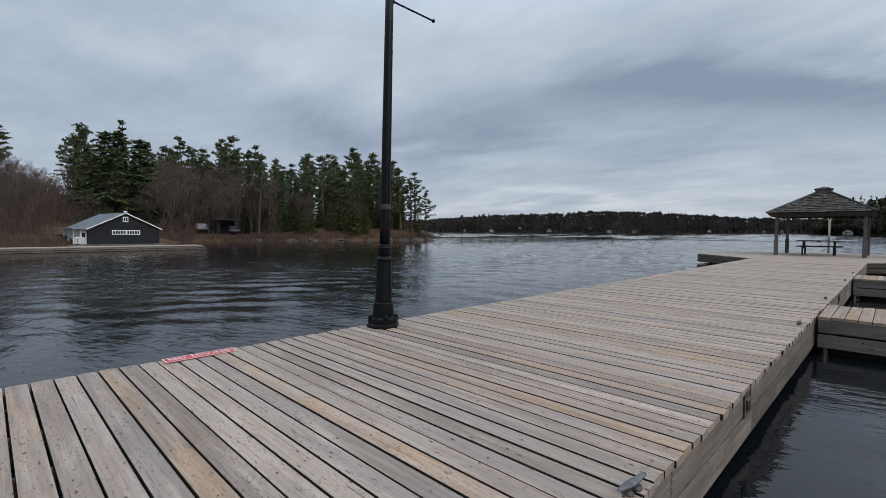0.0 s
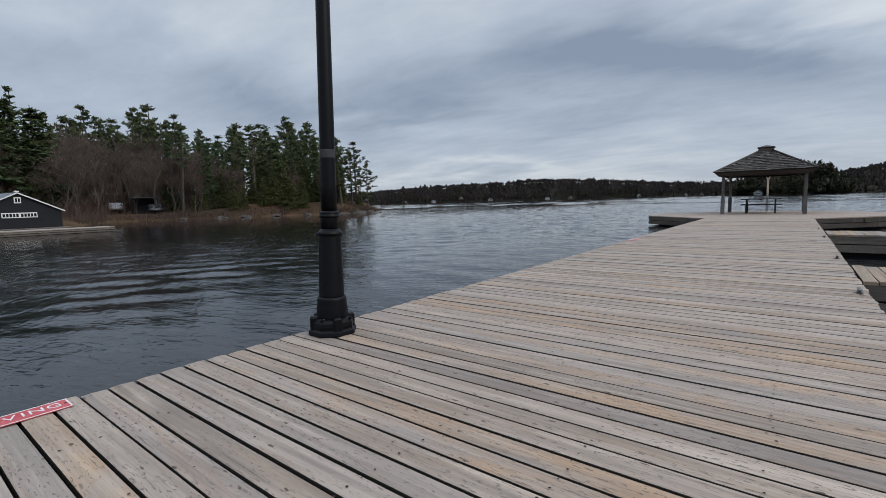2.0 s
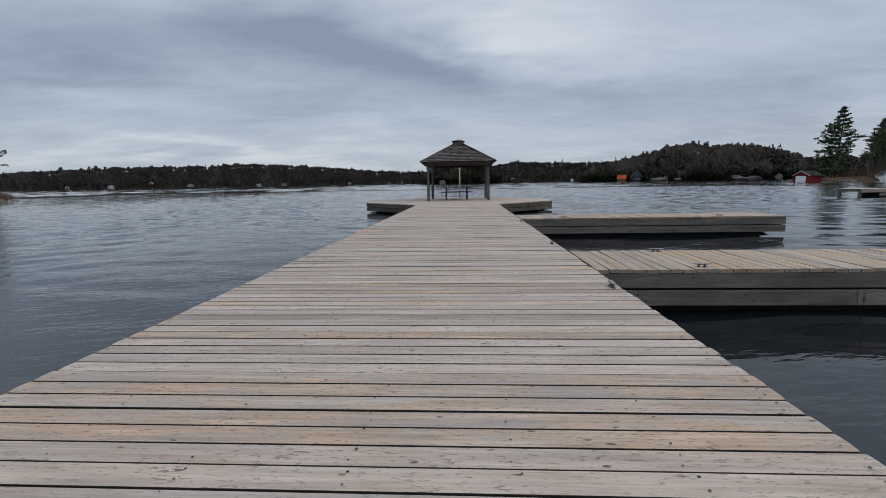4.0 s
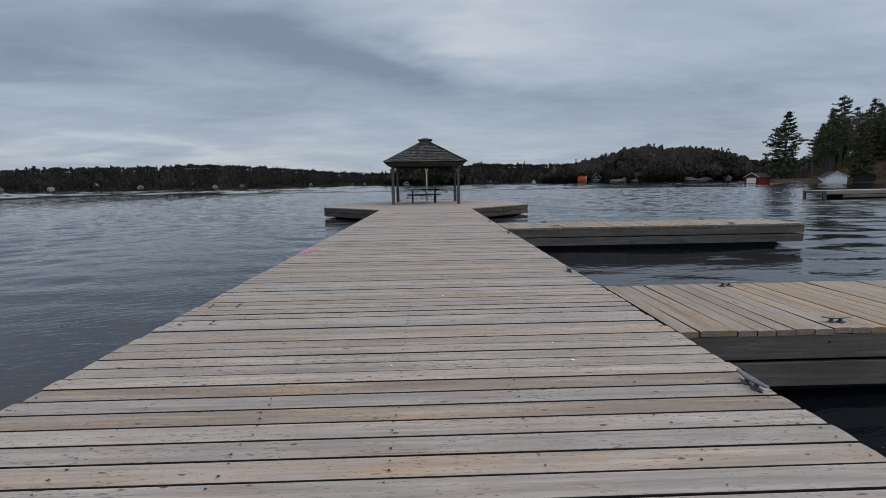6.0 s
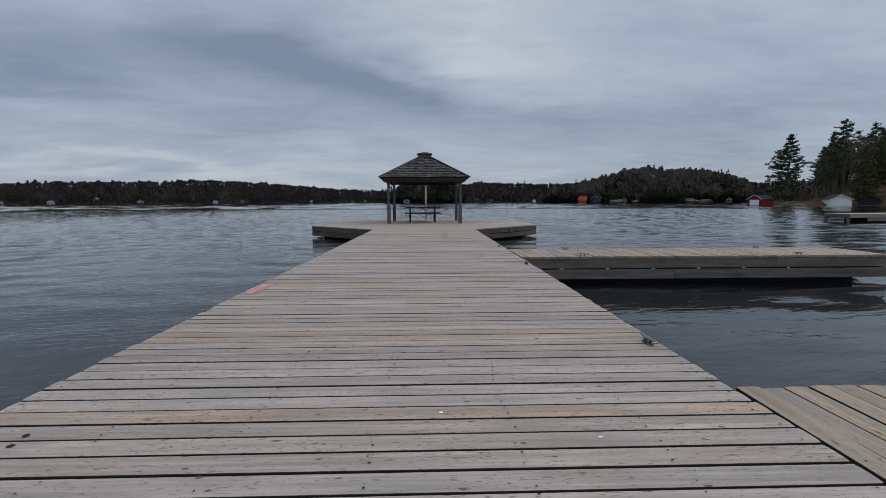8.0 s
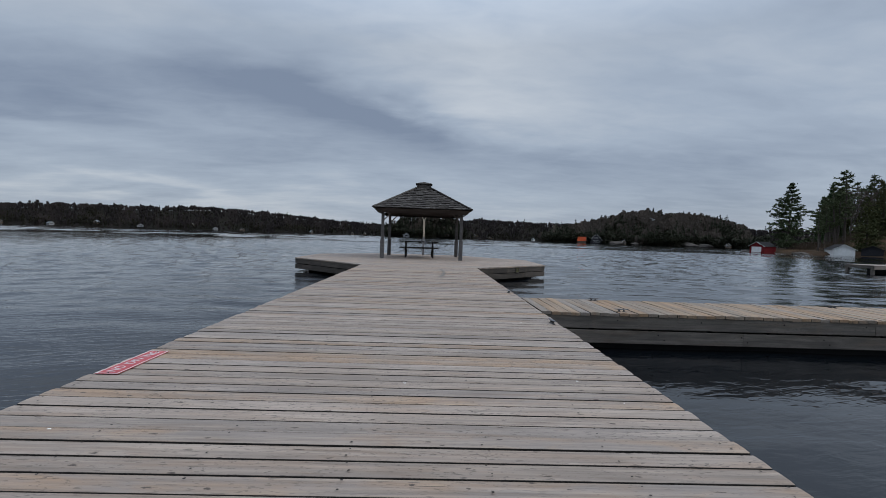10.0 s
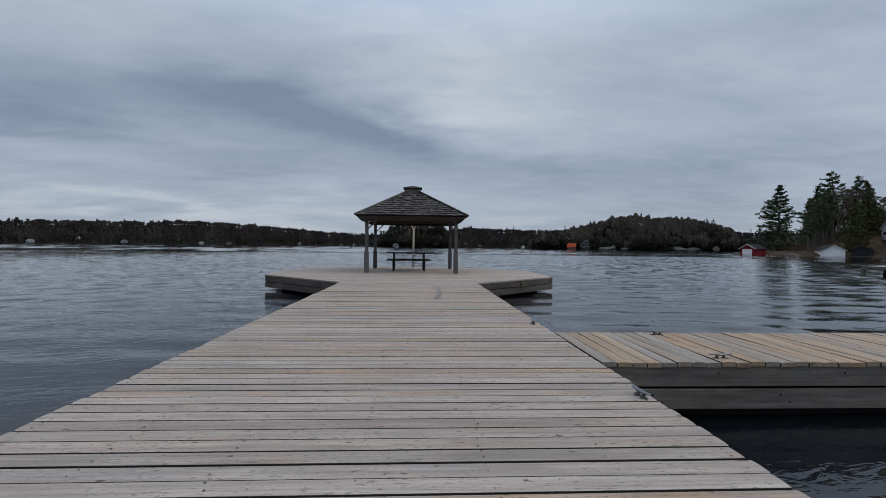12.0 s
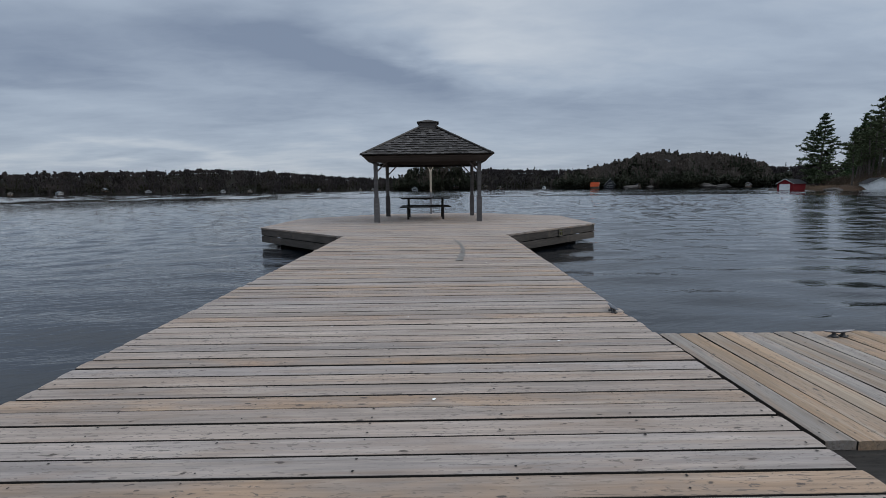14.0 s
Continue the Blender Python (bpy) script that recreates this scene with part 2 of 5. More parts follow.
def speckled(name, c1, c2, scale, rough, metal=0.0, bump=0.0, c3=None):
    a = Mat(name, rough, metal, spec=0.5 if rough < 0.42 else 0.15)
    f = a.noise(a.co, scale, 5, 0.6)
    g = a.noise(a.co, scale * 7, 3, 0.6)
    col = a.mix(a.ramp(f, [(0.35, 0.0), (0.65, 1.0)]), c1, c2)
    if c3:
        col = a.mix(a.ramp(g, [(0.6, 0.0), (0.72, 0.8)]), col, c3)
    return a.done(col, a.bump(a.math("ADD", f, a.math("MULTIPLY", g, 0.4)), 0.4, bump) if bump else None,
                  a.math("ADD", rough - 0.08, a.math("MULTIPLY", g, 0.16)))


BLACK_PAINT = speckled("black_gloss_paint", (0.0018, 0.0018, 0.0028), (0.003, 0.003, 0.0045), 9, 0.46, 0.0, 0.0008, (0.006, 0.0055, 0.0055))
GALV = speckled("galvanised_iron", (0.165, 0.165, 0.172), (0.090, 0.090, 0.094), 30, 0.5, 0.75, 0.001, (0.0910, 0.0700, 0.0560))
RUSTY = speckled("rusted_plate", (0.07, 0.06, 0.05), (0.12, 0.11, 0.10), 25, 0.65, 0.5, 0.002, (0.20, 0.10, 0.05))
MOSSY = speckled("mossy_timber", (0.060, 0.062, 0.022), (0.110, 0.105, 0.040), 22, 0.85, 0.0, 0.002, (0.03, 0.028, 0.02))
DARKIRON = speckled("dark_weathered_iron", (0.05, 0.05, 0.052), (0.09, 0.085, 0.08), 30, 0.55, 0.5)
FLOAT = speckled("black_float_plastic", (0.008, 0.008, 0.009), (0.014, 0.014, 0.014), 4, 0.6)
SCREW = speckled("dark_screw_heads", (0.018, 0.016, 0.015), (0.034, 0.029, 0.026), 60, 0.6, 0.3)
SIGN_RED = speckled("faded_red_sign", (0.3400, 0.0467, 0.0553), (0.4080, 0.0850, 0.0892), 6, 0.5, 0.0, 0.0003, (0.4250, 0.1700, 0.1700))
SIGN_WHITE = speckled("sign_white", (0.6120, 0.5780, 0.5780), (0.5270, 0.4845, 0.4845), 9, 0.55)
TAPE = speckled("grey_tape", (0.0450, 0.0450, 0.0490), (0.0320, 0.0320, 0.0345), 30, 0.6)
SPECK = speckled("white_droppings", (0.75, 0.74, 0.7), (0.6, 0.58, 0.52), 50, 0.8)
SCUFF = speckled("scuffed_grey_wood", (0.165, 0.150, 0.134), (0.205, 0.186, 0.166), 14, 0.85)
WHITE = speckled("white_paint", (0.74, 0.74, 0.73), (0.62, 0.62, 0.60), 1.2, 0.6, 0.0, 0.002)
PALEWOOD = speckled("pale_post_paint", (0.62, 0.52, 0.40), (0.5, 0.42, 0.33), 5, 0.7)
CHARCOAL = Mat("charcoal_cladding", 0.65, spec=0.2)
_lap = CHARCOAL.n("ShaderNodeTexWave")
_lap.bands_direction, _lap.wave_profile = "Z", "SAW"
_lap.inputs["Scale"].default_value = 1.6
CHARCOAL.put(_lap.inputs["Vector"], CHARCOAL.co)
CHARCOAL = CHARCOAL.done(CHARCOAL.mix(CHARCOAL.noise(CHARCOAL.co, 1.1), (0.013, 0.0135, 0.017), (0.020, 0.020, 0.024)), CHARCOAL.bump(_lap.outputs["Fac"], 0.6, 0.02))
METALROOF = speckled("grey_metal_roof", (0.2550, 0.2775, 0.3150), (0.3000, 0.3225, 0.3525), 0.8, 0.4, 0.3, 0.004)
DARKROOF = speckled("dark_shingle_roof", (0.05, 0.05, 0.055), (0.075, 0.07, 0.07), 1.5, 0.8, 0.0, 0.02)
REDPAINT = speckled("red_cladding", (0.17, 0.014, 0.018), (0.13, 0.011, 0.014), 0.7, 0.65, 0.0, 0.004)
ORANGEROOF = speckled("orange_roofing", (0.60, 0.10, 0.025), (0.46, 0.075, 0.018), 0.6, 0.55)
BROWNWALL = speckled("brown_log_wall", (0.11, 0.08, 0.06), (0.16, 0.12, 0.09), 0.8, 0.75, 0.0, 0.01)
GREYWALL = speckled("grey_siding", (0.30, 0.30, 0.31), (0.24, 0.24, 0.25), 0.6, 0.7)
GLASS_DARK = Mat("dark_window_glass", 0.08, 0.0, (0.015, 0.018, 0.022)).mat
CARPAINT = speckled("dark_car_paint", (0.015, 0.016, 0.018), (0.02, 0.02, 0.023), 3, 0.25)
CARWHITE = speckled("pale_car_paint", (0.30, 0.30, 0.31), (0.26, 0.26, 0.27), 3, 0.35)
RUBBER = Mat("tyre_rubber", 0.8, 0.0, (0.02, 0.02, 0.02)).mat


def foliage(name, dark, light, rough=0.75):
    a = Mat(name, rough, spec=0.05)
    r = a.math("FRACT", a.math("ADD", a.island(), a.random()))
    v = a.noise(a.co, 0.35, 3)
    col = a.mix(a.math("ADD", a.math("MULTIPLY", r, 0.65), a.math("MULTIPLY", v, 0.45), clamp=True), dark, light)
    t = a.math("MULTIPLY", a.math("FRACT", a.math("MULTIPLY", a.random(), 7.7)), 0.3)
    col = a.mix(t, col, (0.075, 0.065, 0.03))
    return a.done(col)


PINE = foliage("pine_needles", (0.0340, 0.0480, 0.0270), (0.1150, 0.1400, 0.0740))
SPRUCE = foliage("spruce_needles", (0.0240, 0.0440, 0.0210), (0.0720, 0.1060, 0.0480))
CEDAR = foliage("cedar_foliage", (0.0360, 0.0430, 0.0180), (0.0950, 0.1000, 0.0440))
BARK = speckled("tree_bark", (0.055, 0.046, 0.040), (0.105, 0.09, 0.078), 2.5, 0.9, 0.0, 0.02)
TWIG = foliage("bare_twigs", (0.0540, 0.0410, 0.0370), (0.1300, 0.0980, 0.0880), 0.85)
BRUSH = foliage("brown_brush", (0.0420, 0.0300, 0.0260), (0.1000, 0.0690, 0.0570), 0.85)
FAR_CONIFER = foliage("far_conifers", (0.0060, 0.0074, 0.0068), (0.0160, 0.0180, 0.0155))
HILL_CONIFER = foliage("hill_conifers", (0.0150, 0.0190, 0.0150), (0.0420, 0.0480, 0.0350))
HILL_BARE = foliage("hill_bare_woods", (0.0600, 0.0500, 0.0470), (0.1250, 0.1020, 0.0940))
FAR_BARE = foliage("far_bare_woods", (0.0255, 0.0215, 0.0228), (0.0540, 0.0455, 0.0475))


def ground_mat(name, c1, c2, c3, scale):
    a = Mat(name, 0.95, spec=0.05)
    f = a.noise(a.co, scale, 6, 0.62)
    g = a.noise(a.co, scale * 9, 4, 0.6)
    h = a.noise(a.co, scale * 0.3, 3, 0.5)
    col = a.mix(a.ramp(f, [(0.35, 0.0), (0.65, 1.0)]), c1, c2)
    col = a.mix(a.ramp(h, [(0.45, 0.0), (0.62, 1.0)]), col, c3)
    col = a.mix(0.5, col, a.ramp(g, [(0.3, 0.5), (0.7, 1.2)]), "MULTIPLY")
    return a.done(col, a.bump(a.math("ADD", f, g), 0.7, 0.25))


BANK = ground_mat("leaf_litter_bank", (0.0640, 0.0400, 0.0250), (0.0380, 0.0275, 0.0190), (0.0860, 0.0560, 0.0330), 0.25)
FARGROUND = ground_mat("far_forest_floor", (0.0144, 0.0120, 0.0102), (0.0210, 0.0168, 0.0138), (0.0168, 0.0156, 0.0120), 0.02)
ROCK = speckled("shore_rock", (0.0560, 0.0496, 0.0440), (0.0880, 0.0784, 0.0704), 0.5, 0.9, 0.0, 0.06, (0.0360, 0.0320, 0.0288))


def water_mat():
    a = Mat("lake_water", 0.03, 0.0, (0.0042, 0.0055, 0.0072))
    a.bsdf.inputs["IOR"].default_value = 1.37

    def turned(degrees):
        n = a.n("ShaderNodeVectorRotate")
        n.rotation_type = "Z_AXIS"
        a.put(n.inputs["Vector"], a.co)
        n.inputs["Angle"].default_value = radians(degrees)
        return n.outputs[0]

    co, co2 = turned(-14), turned(-55)
    side = a.n("ShaderNodeSeparateXYZ")
    a.put(side.inputs[0], a.co)
    lake = a.noise(a.mapping((0.9, 2.2, 1), co), 3.4, 3, 0.55, 0.5)
    bay = a.noise(a.mapping((2.2, 0.8, 1), co2), 3.7, 3, 0.52, 0.5)
    bayward = a.ramp(a.math("MULTIPLY_ADD", side.outputs[0], 0.04, 0.6), [(0.1, 1.0), (0.5, 0.0)])
    # cat's-paws on the open lake: long ruffled bands between slicks
    gust = a.ramp(a.noise(a.mapping((0.0035, 0.019, 1)), 1.0, 3, 0.55, 0.8), [(0.40, 0.45), (0.60, 1.0)])
    # the bay lies calm under its wooded shore
    calm = a.ramp(a.math("MULTIPLY_ADD", side.outputs[0], 0.016, 1.0), [(0.30, 0.10), (0.87, 0.85)])
    gust = a.math("MULTIPLY", a.math("MAXIMUM", gust, bayward), calm)
    ripple = a.mix(bayward, lake, bay)
    chop = a.noise(a.mapping((0.5, 1.9, 1), co), 0.9, 3, 0.5, 0.6)
    lee = a.ramp(a.math("MULTIPLY_ADD", side.outputs[0], 0.08, 0.5), [(0.40, 1.0), (0.66, 0.62)])   # the dock shelters its right side
    n2 = a.bump(chop, 1.0, a.math("MULTIPLY_ADD", gust, 0.019, 0.003))
    n3 = a.bump(ripple, 1.0, a.math("MULTIPLY", a.math("MULTIPLY", gust, lee), a.math("MULTIPLY_ADD", bayward, 0.008, 0.022)), n2)
    return a.done(None, n3)


WATER = water_mat()


# ---- mesh helpers ----
def mesh_of(name, bm):
    me = bpy.data.meshes.new(name)
    bm.to_mesh(me)
    bm.free()
    return me


def part(name, shape, material, parent=None, label="", smooth=False, at=None):
    """Links a bmesh or a mesh as one object under a thing or a part."""
    me = shape if isinstance(shape, bpy.types.Mesh) else mesh_of(name, shape)
    if material is not None and not me.materials:
        me.materials.append(material)
    if smooth:
        me.polygons.foreach_set("use_smooth", [True] * len(me.polygons))
    ob = new(name, me)
    ob.parent = parent
    if at is not None:
        ob.matrix_basis = at
    if label:
        tagged(ob, label)
    return ob


def thing(name, at, label, category, group="", kind=""):
    ob = new(name)
    ob.empty_display_size = 0.2
    ob.matrix_basis = at
    return tagged(ob, label, category, group, kind)


def add_box(bm, x0, x1, y0, y1, z0, z1, bevel=0.0):
    r = bmesh.ops.create_cube(bm, size=1.0, matrix=Matrix.Translation(((x0 + x1) / 2, (y0 + y1) / 2, (z0 + z1) / 2)) @ Matrix.Diagonal((x1 - x0, y1 - y0, z1 - z0, 1)))
    if bevel:
        edges = {e for v in r["verts"] for e in v.link_edges}
        bmesh.ops.bevel(bm, geom=list(edges), offset=bevel, segments=1, affect="EDGES")
    return bm


def box(x0, x1, y0, y1, z0, z1, bevel=0.0):
    return add_box(bmesh.new(), x0, x1, y0, y1, z0, z1, bevel)


def bar(p, q, w, d, bevel=0.003):
    """A square bar from p to q, w wide and d deep."""
    p, q = Vector(p), Vector(q)
    bm = box(-w / 2, w / 2, -d / 2, d / 2, 0, (q - p).length, bevel)
    bm.transform(Matrix.Translation(p) @ (q - p).to_track_quat("Z", "Y").to_matrix().to_4x4())
    return bm


def lathe(profile, n=24):
    """A turned shape from (radius, height) pairs."""
    bm = bmesh.new()
    rings = [[bm.verts.new((r * math.cos(2 * math.pi * i / n), r * math.sin(2 * math.pi * i / n), z)) for i in range(n)] for r, z in profile]
    for a, b in zip(rings, rings[1:]):
        for i in range(n):
            bm.faces.new((a[i], a[(i + 1) % n], b[(i + 1) % n], b[i]))
    bm.faces.new(rings[0][::-1])
    bm.faces.new(rings[-1])
    return bm


def prism(poly, z0, z1):
    """An upright prism over a plan polygon, counter-clockwise."""
    bm = bmesh.new()
    lo = [bm.verts.new((x, y, z0)) for x, y in poly]
    hi = [bm.verts.new((x, y, z1)) for x, y in poly]
    bm.faces.new(lo[::-1])
    bm.faces.new(hi)
    for i in range(len(poly)):
        j = (i + 1) % len(poly)
        bm.faces.new((lo[i], lo[j], hi[j], hi[i]))
    return bm


CROWN = 0.0035         # boards rise a little towards their middle


def plank_mesh(name, length, width, thick, rng, ends=0.006, skew=(0.0, 0.0)):
    """A board along x with eased edges, its top at z = 0; skew shifts the ends from the near to the far edge."""
    b = 0.0026
    w = width / 2
    section = [(-w, -thick), (w, -thick), (w, -b * 1.6), (w - b * 0.4, -b * 0.5), (w - b * 1.6, 0), (w * 0.55, CROWN * 0.75), (0, CROWN), (-w * 0.55, CROWN * 0.75), (-w + b * 1.6, 0), (-w + b * 0.4, -b * 0.5), (-w, -b * 1.6)]
    e0, e1 = rng.uniform(-ends, ends), rng.uniform(-ends, ends)
    verts, k = [], len(section)
    for x, sk in ((-length / 2 + e0, skew[0]), (length / 2 + e1, skew[1])):
        verts += [(x + sk * y / width, y, z) for y, z in section]
    faces = [tuple(range(k))[::-1], tuple(range(k, 2 * k))]
    faces += [(i, (i + 1) % k, k + (i + 1) % k, k + i) for i in range(k)]
    me = bpy.data.meshes.new(name)
    me.from_pydata(verts, [], faces)
    # side faces take the near-black slot, which paints shade into the gaps
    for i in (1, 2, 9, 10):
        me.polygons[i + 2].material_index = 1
    return me


def text_mesh(word, size):
    cu = bpy.data.curves.new("lettering", "FONT")
    cu.body, cu.size, cu.align_x, cu.align_y, cu.extrude = word, size, "CENTER", "CENTER", 0.0006
    ob = bpy.data.objects.new("lettering", cu)
    scene.collection.objects.link(ob)
    me = bpy.data.meshes.new_from_object(ob.evaluated_get(bpy.context.evaluated_depsgraph_get()))
    bpy.data.objects.remove(ob)
    bpy.data.curves.remove(cu)
    me.materials.clear()
    return me


# ---- water ----
def water_sheet():
    """One sheet to the horizon: short waves modelled round the docks, longer ones on the open lake."""
    x0, x1, y0, y1, wide = -74.0, 62.0, -10.0, 105.2, 1.6

    def waves(gx, gy, count, shortest, spread, height, seed, heading=-22):
        r = np.random.RandomState(seed)
        z = np.zeros_like(gx)
        for k in range(count):
            lam = shortest * spread ** r.rand()
            a = radians(heading) + r.normal(0, 0.32)
            amp = height * (lam / shortest) ** 0.6 * r.uniform(0.5, 1.3)
            ph = r.uniform(0, 2 * math.pi)
            bend = 0.6 * np.sin(gx * 0.05 * r.uniform(0.5, 1.5) + ph) + 0.5 * np.sin(gy * 0.06 * r.uniform(0.5, 1.5) + ph * 2)
            group = 0.55 + 0.45 * np.sin(gx * r.uniform(0.02, 0.09) + gy * r.uniform(-0.05, 0.05) + ph * 3)
            z += amp * group * np.sin((-gx * math.sin(a) + gy * math.cos(a)) * 2 * math.pi / lam + bend + ph)
        return z

    gx, gy = np.meshgrid(np.linspace(x0, x1, 505), np.linspace(y0, y1, 428))
    west = smooth(-3.0, -12.0, gx)
    east = smooth(1.5, 5.0, gx)
    z = waves(gx, gy, 40, 0.80, 2.2, 0.0028, 12, -18) * (1 - 0.6 * west) * (1 - east) + waves(gx, gy, 46, 0.62, 2.3, 0.0028, 21, 52) * west * (0.15 + 0.85 * smooth(-42, -8, gx))
    z += waves(gx, gy, 38, 0.72, 2.4, 0.0044, 33, 4) * east
    z *= smooth(0, 8, gx - x0) * smooth(0, 8, x1 - gx) * smooth(0, 5, gy - y0) * smooth(0, 8, y1 - gy)
    ny, nx = gx.shape
    verts = np.stack([gx.ravel(), gy.ravel(), z.ravel()], 1).tolist()
    idx = np.arange(nx * ny).reshape(ny, nx)
    faces = np.stack([idx[:-1, :-1], idx[:-1, 1:], idx[1:, 1:], idx[1:, :-1]], -1).reshape(-1, 4).tolist()
    # open lake
    hx, hy = np.meshgrid(x0 + wide * np.arange(-215, 281), y0 + wide * np.arange(0, 391))
    inside = (hx > x0 + 0.1) & (hx < x1 - 0.1) & (hy < y1 - 0.1)
    gap = np.maximum(np.maximum(x0 - hx, hx - x1), hy - y1)
    big = waves(hx, hy, 30, 5.0, 2.6, 0.014, 5) * smooth(0, 14, gap) * smooth(0, 20, hx - hx.min()) * smooth(0, 20, hx.max() - hx) * smooth(0, 10, hy - y0) * smooth(0, 20, hy.max() - hy)
    b = len(verts)
    verts += np.stack([hx.ravel(), hy.ravel(), np.where(inside, -0.5, big).ravel()], 1).tolist()
    ny, nx = hx.shape
    idx = b + np.arange(nx * ny).reshape(ny, nx)
    quad = np.stack([idx[:-1, :-1], idx[:-1, 1:], idx[1:, 1:], idx[1:, :-1]], -1)
    mx, my = hx[:-1, :-1] + wide / 2, hy[:-1, :-1] + wide / 2
    outside = (mx < x0) | (mx > x1) | (my > y1)
    faces += quad[outside].tolist()
    c = [int(idx[0, 0]), int(idx[0, -1]), int(idx[-1, -1]), int(idx[-1, 0])]
    b, R = len(verts), 2400.0
    verts += [(-R, -R + 300, 0), (R, -R + 300, 0), (R, R + 300, 0), (-R, R + 300, 0)]
    faces += [(b, b + 1, c[1], c[0]), (b + 1, b + 2, c[2], c[1]), (b + 2, b + 3, c[3], c[2]), (b + 3, b, c[0], c[3])]
    me = bpy.data.meshes.new("water")
    me.from_pydata(verts, [], faces)
    ob = part("water", me, WATER, smooth=True, at=pose(0, 0, WATER_Z))
    tagged(ob, "dark rippled lake water reflecting a grey sky", "water", kind="structure")


def smooth(a, b, v):
    t = np.clip((v - a) / (b - a), 0, 1)
    return t * t * (3 - 2 * t)


water_sheet()

# ---- docks ----
W = 1.93                # half the dock's width
PITCH = 0.1402
DOCK_START, DOCK_END = -3.666, 24.42
PL_HALF, PL_MID, PL_BACK, PL_END = 5.0, 27.4, 31.4, 34.35
F1 = (8.07, 9.52, 9.3)   # near edge, far edge, outer end
F2 = (15.57, 17.0, 9.1)
TH = 0.04


def fascia(parent, p, q, name="fascia_board", levels=((-0.042, -0.222), (-0.246, -0.43)), run=4.9, rng=None, material=None):
    """Boards on edge along a dock's side from p to q, on two levels, in lengths of about run."""
    rng = rng or random.Random(5)
    p, q = Vector((*p, 0)), Vector((*q, 0))
    total = (q - p).length
    turn = math.atan2(q.y - p.y, q.x - p.x)
    for level, (zt, zb) in enumerate(levels):
        s = 0.0
        while s < total - 0.01:
            step = min(run if level == 0 or s > 0 else run * 0.6, total - s)
            me = mesh_of(name, box(-step / 2 + 0.002, step / 2 - 0.002, -0.019, 0.019, zb, zt + rng.uniform(-0.003, 0.0), 0.003))
            mid = p + (q - p) * ((s + step / 2) / total)
            part(name, me, material or FASCIA, parent, at=pose(mid.x, mid.y, 0, 0, 0, math.degrees(turn)))
            s += step


def floats(parent, x0, x1, y0, y1):
    part("float", box(x0, x1, y0, y1, -0.80, -0.43, 0.02), FLOAT, parent, "black floats under the deck")


dock = thing("dock", pose(0, 0, 0), "long floating dock of weathered grey planks on the lake", "dock")
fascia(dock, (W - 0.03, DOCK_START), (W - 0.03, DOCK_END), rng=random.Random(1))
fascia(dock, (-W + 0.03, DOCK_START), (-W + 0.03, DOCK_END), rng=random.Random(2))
floats(dock, -W + 0.35, W - 0.35, DOCK_START + 0.1, DOCK_END)
for i in range(6):
    x = -1.5 + i * 0.6
    part("joist", box(x - 0.02, x + 0.02, DOCK_START + 0.05, DOCK_END, -0.2, -0.043), FASCIA, dock)

platform = thing("platform", pose(0, 0, 0), "octagonal plank platform at the end of the dock", "dock")
octagon = [(-W, DOCK_END), (W, DOCK_END), (PL_HALF, PL_MID), (PL_HALF, PL_BACK), (W, PL_END), (-W, PL_END), (-PL_HALF, PL_BACK), (-PL_HALF, PL_MID)]
for i, (a, b) in enumerate(zip(octagon, octagon[1:] + octagon[:1])):
    if i:
        n = Vector((b[1] - a[1], a[0] - b[0])).normalized() * -0.03
        fascia(platform, (a[0] + n.x, a[1] + n.y), (b[0] + n.x, b[1] + n.y), rng=random.Random(10 + i), material=DARK_FASCIA)
core = [(x * 0.90, 29.4 + (y - 29.4) * 0.90) for x, y in octagon]
part("float", prism(core, -0.80, -0.10), FLOAT, platform, "black floats under the platform")

fingers = []
for y0, y1, x1 in (F1, F2):
    f = thing("finger_dock", pose(0, 0, 0), "narrow side dock with tan cross planks and grey fascia", "dock", "finger docks beside the long dock")
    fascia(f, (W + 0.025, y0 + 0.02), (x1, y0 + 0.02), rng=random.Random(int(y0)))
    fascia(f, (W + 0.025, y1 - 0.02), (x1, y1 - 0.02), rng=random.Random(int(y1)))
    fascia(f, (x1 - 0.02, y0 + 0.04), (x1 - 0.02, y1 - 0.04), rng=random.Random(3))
    floats(f, W + 0.15, x1 - 0.55, y0 + 0.16, y1 - 0.16)
    # added inner boards block light through the fascia gap, save for short breaks
    xx = W + 0.1
    while xx < x1 - 0.8:
        part("stringer", box(xx, xx + 0.86, (y0 + y1) / 2 - 0.02, (y0 + y1) / 2 + 0.02, -0.425, -0.046), FASCIA, f)
        xx += 0.95
    fingers.append((f, y0, y1, x1))


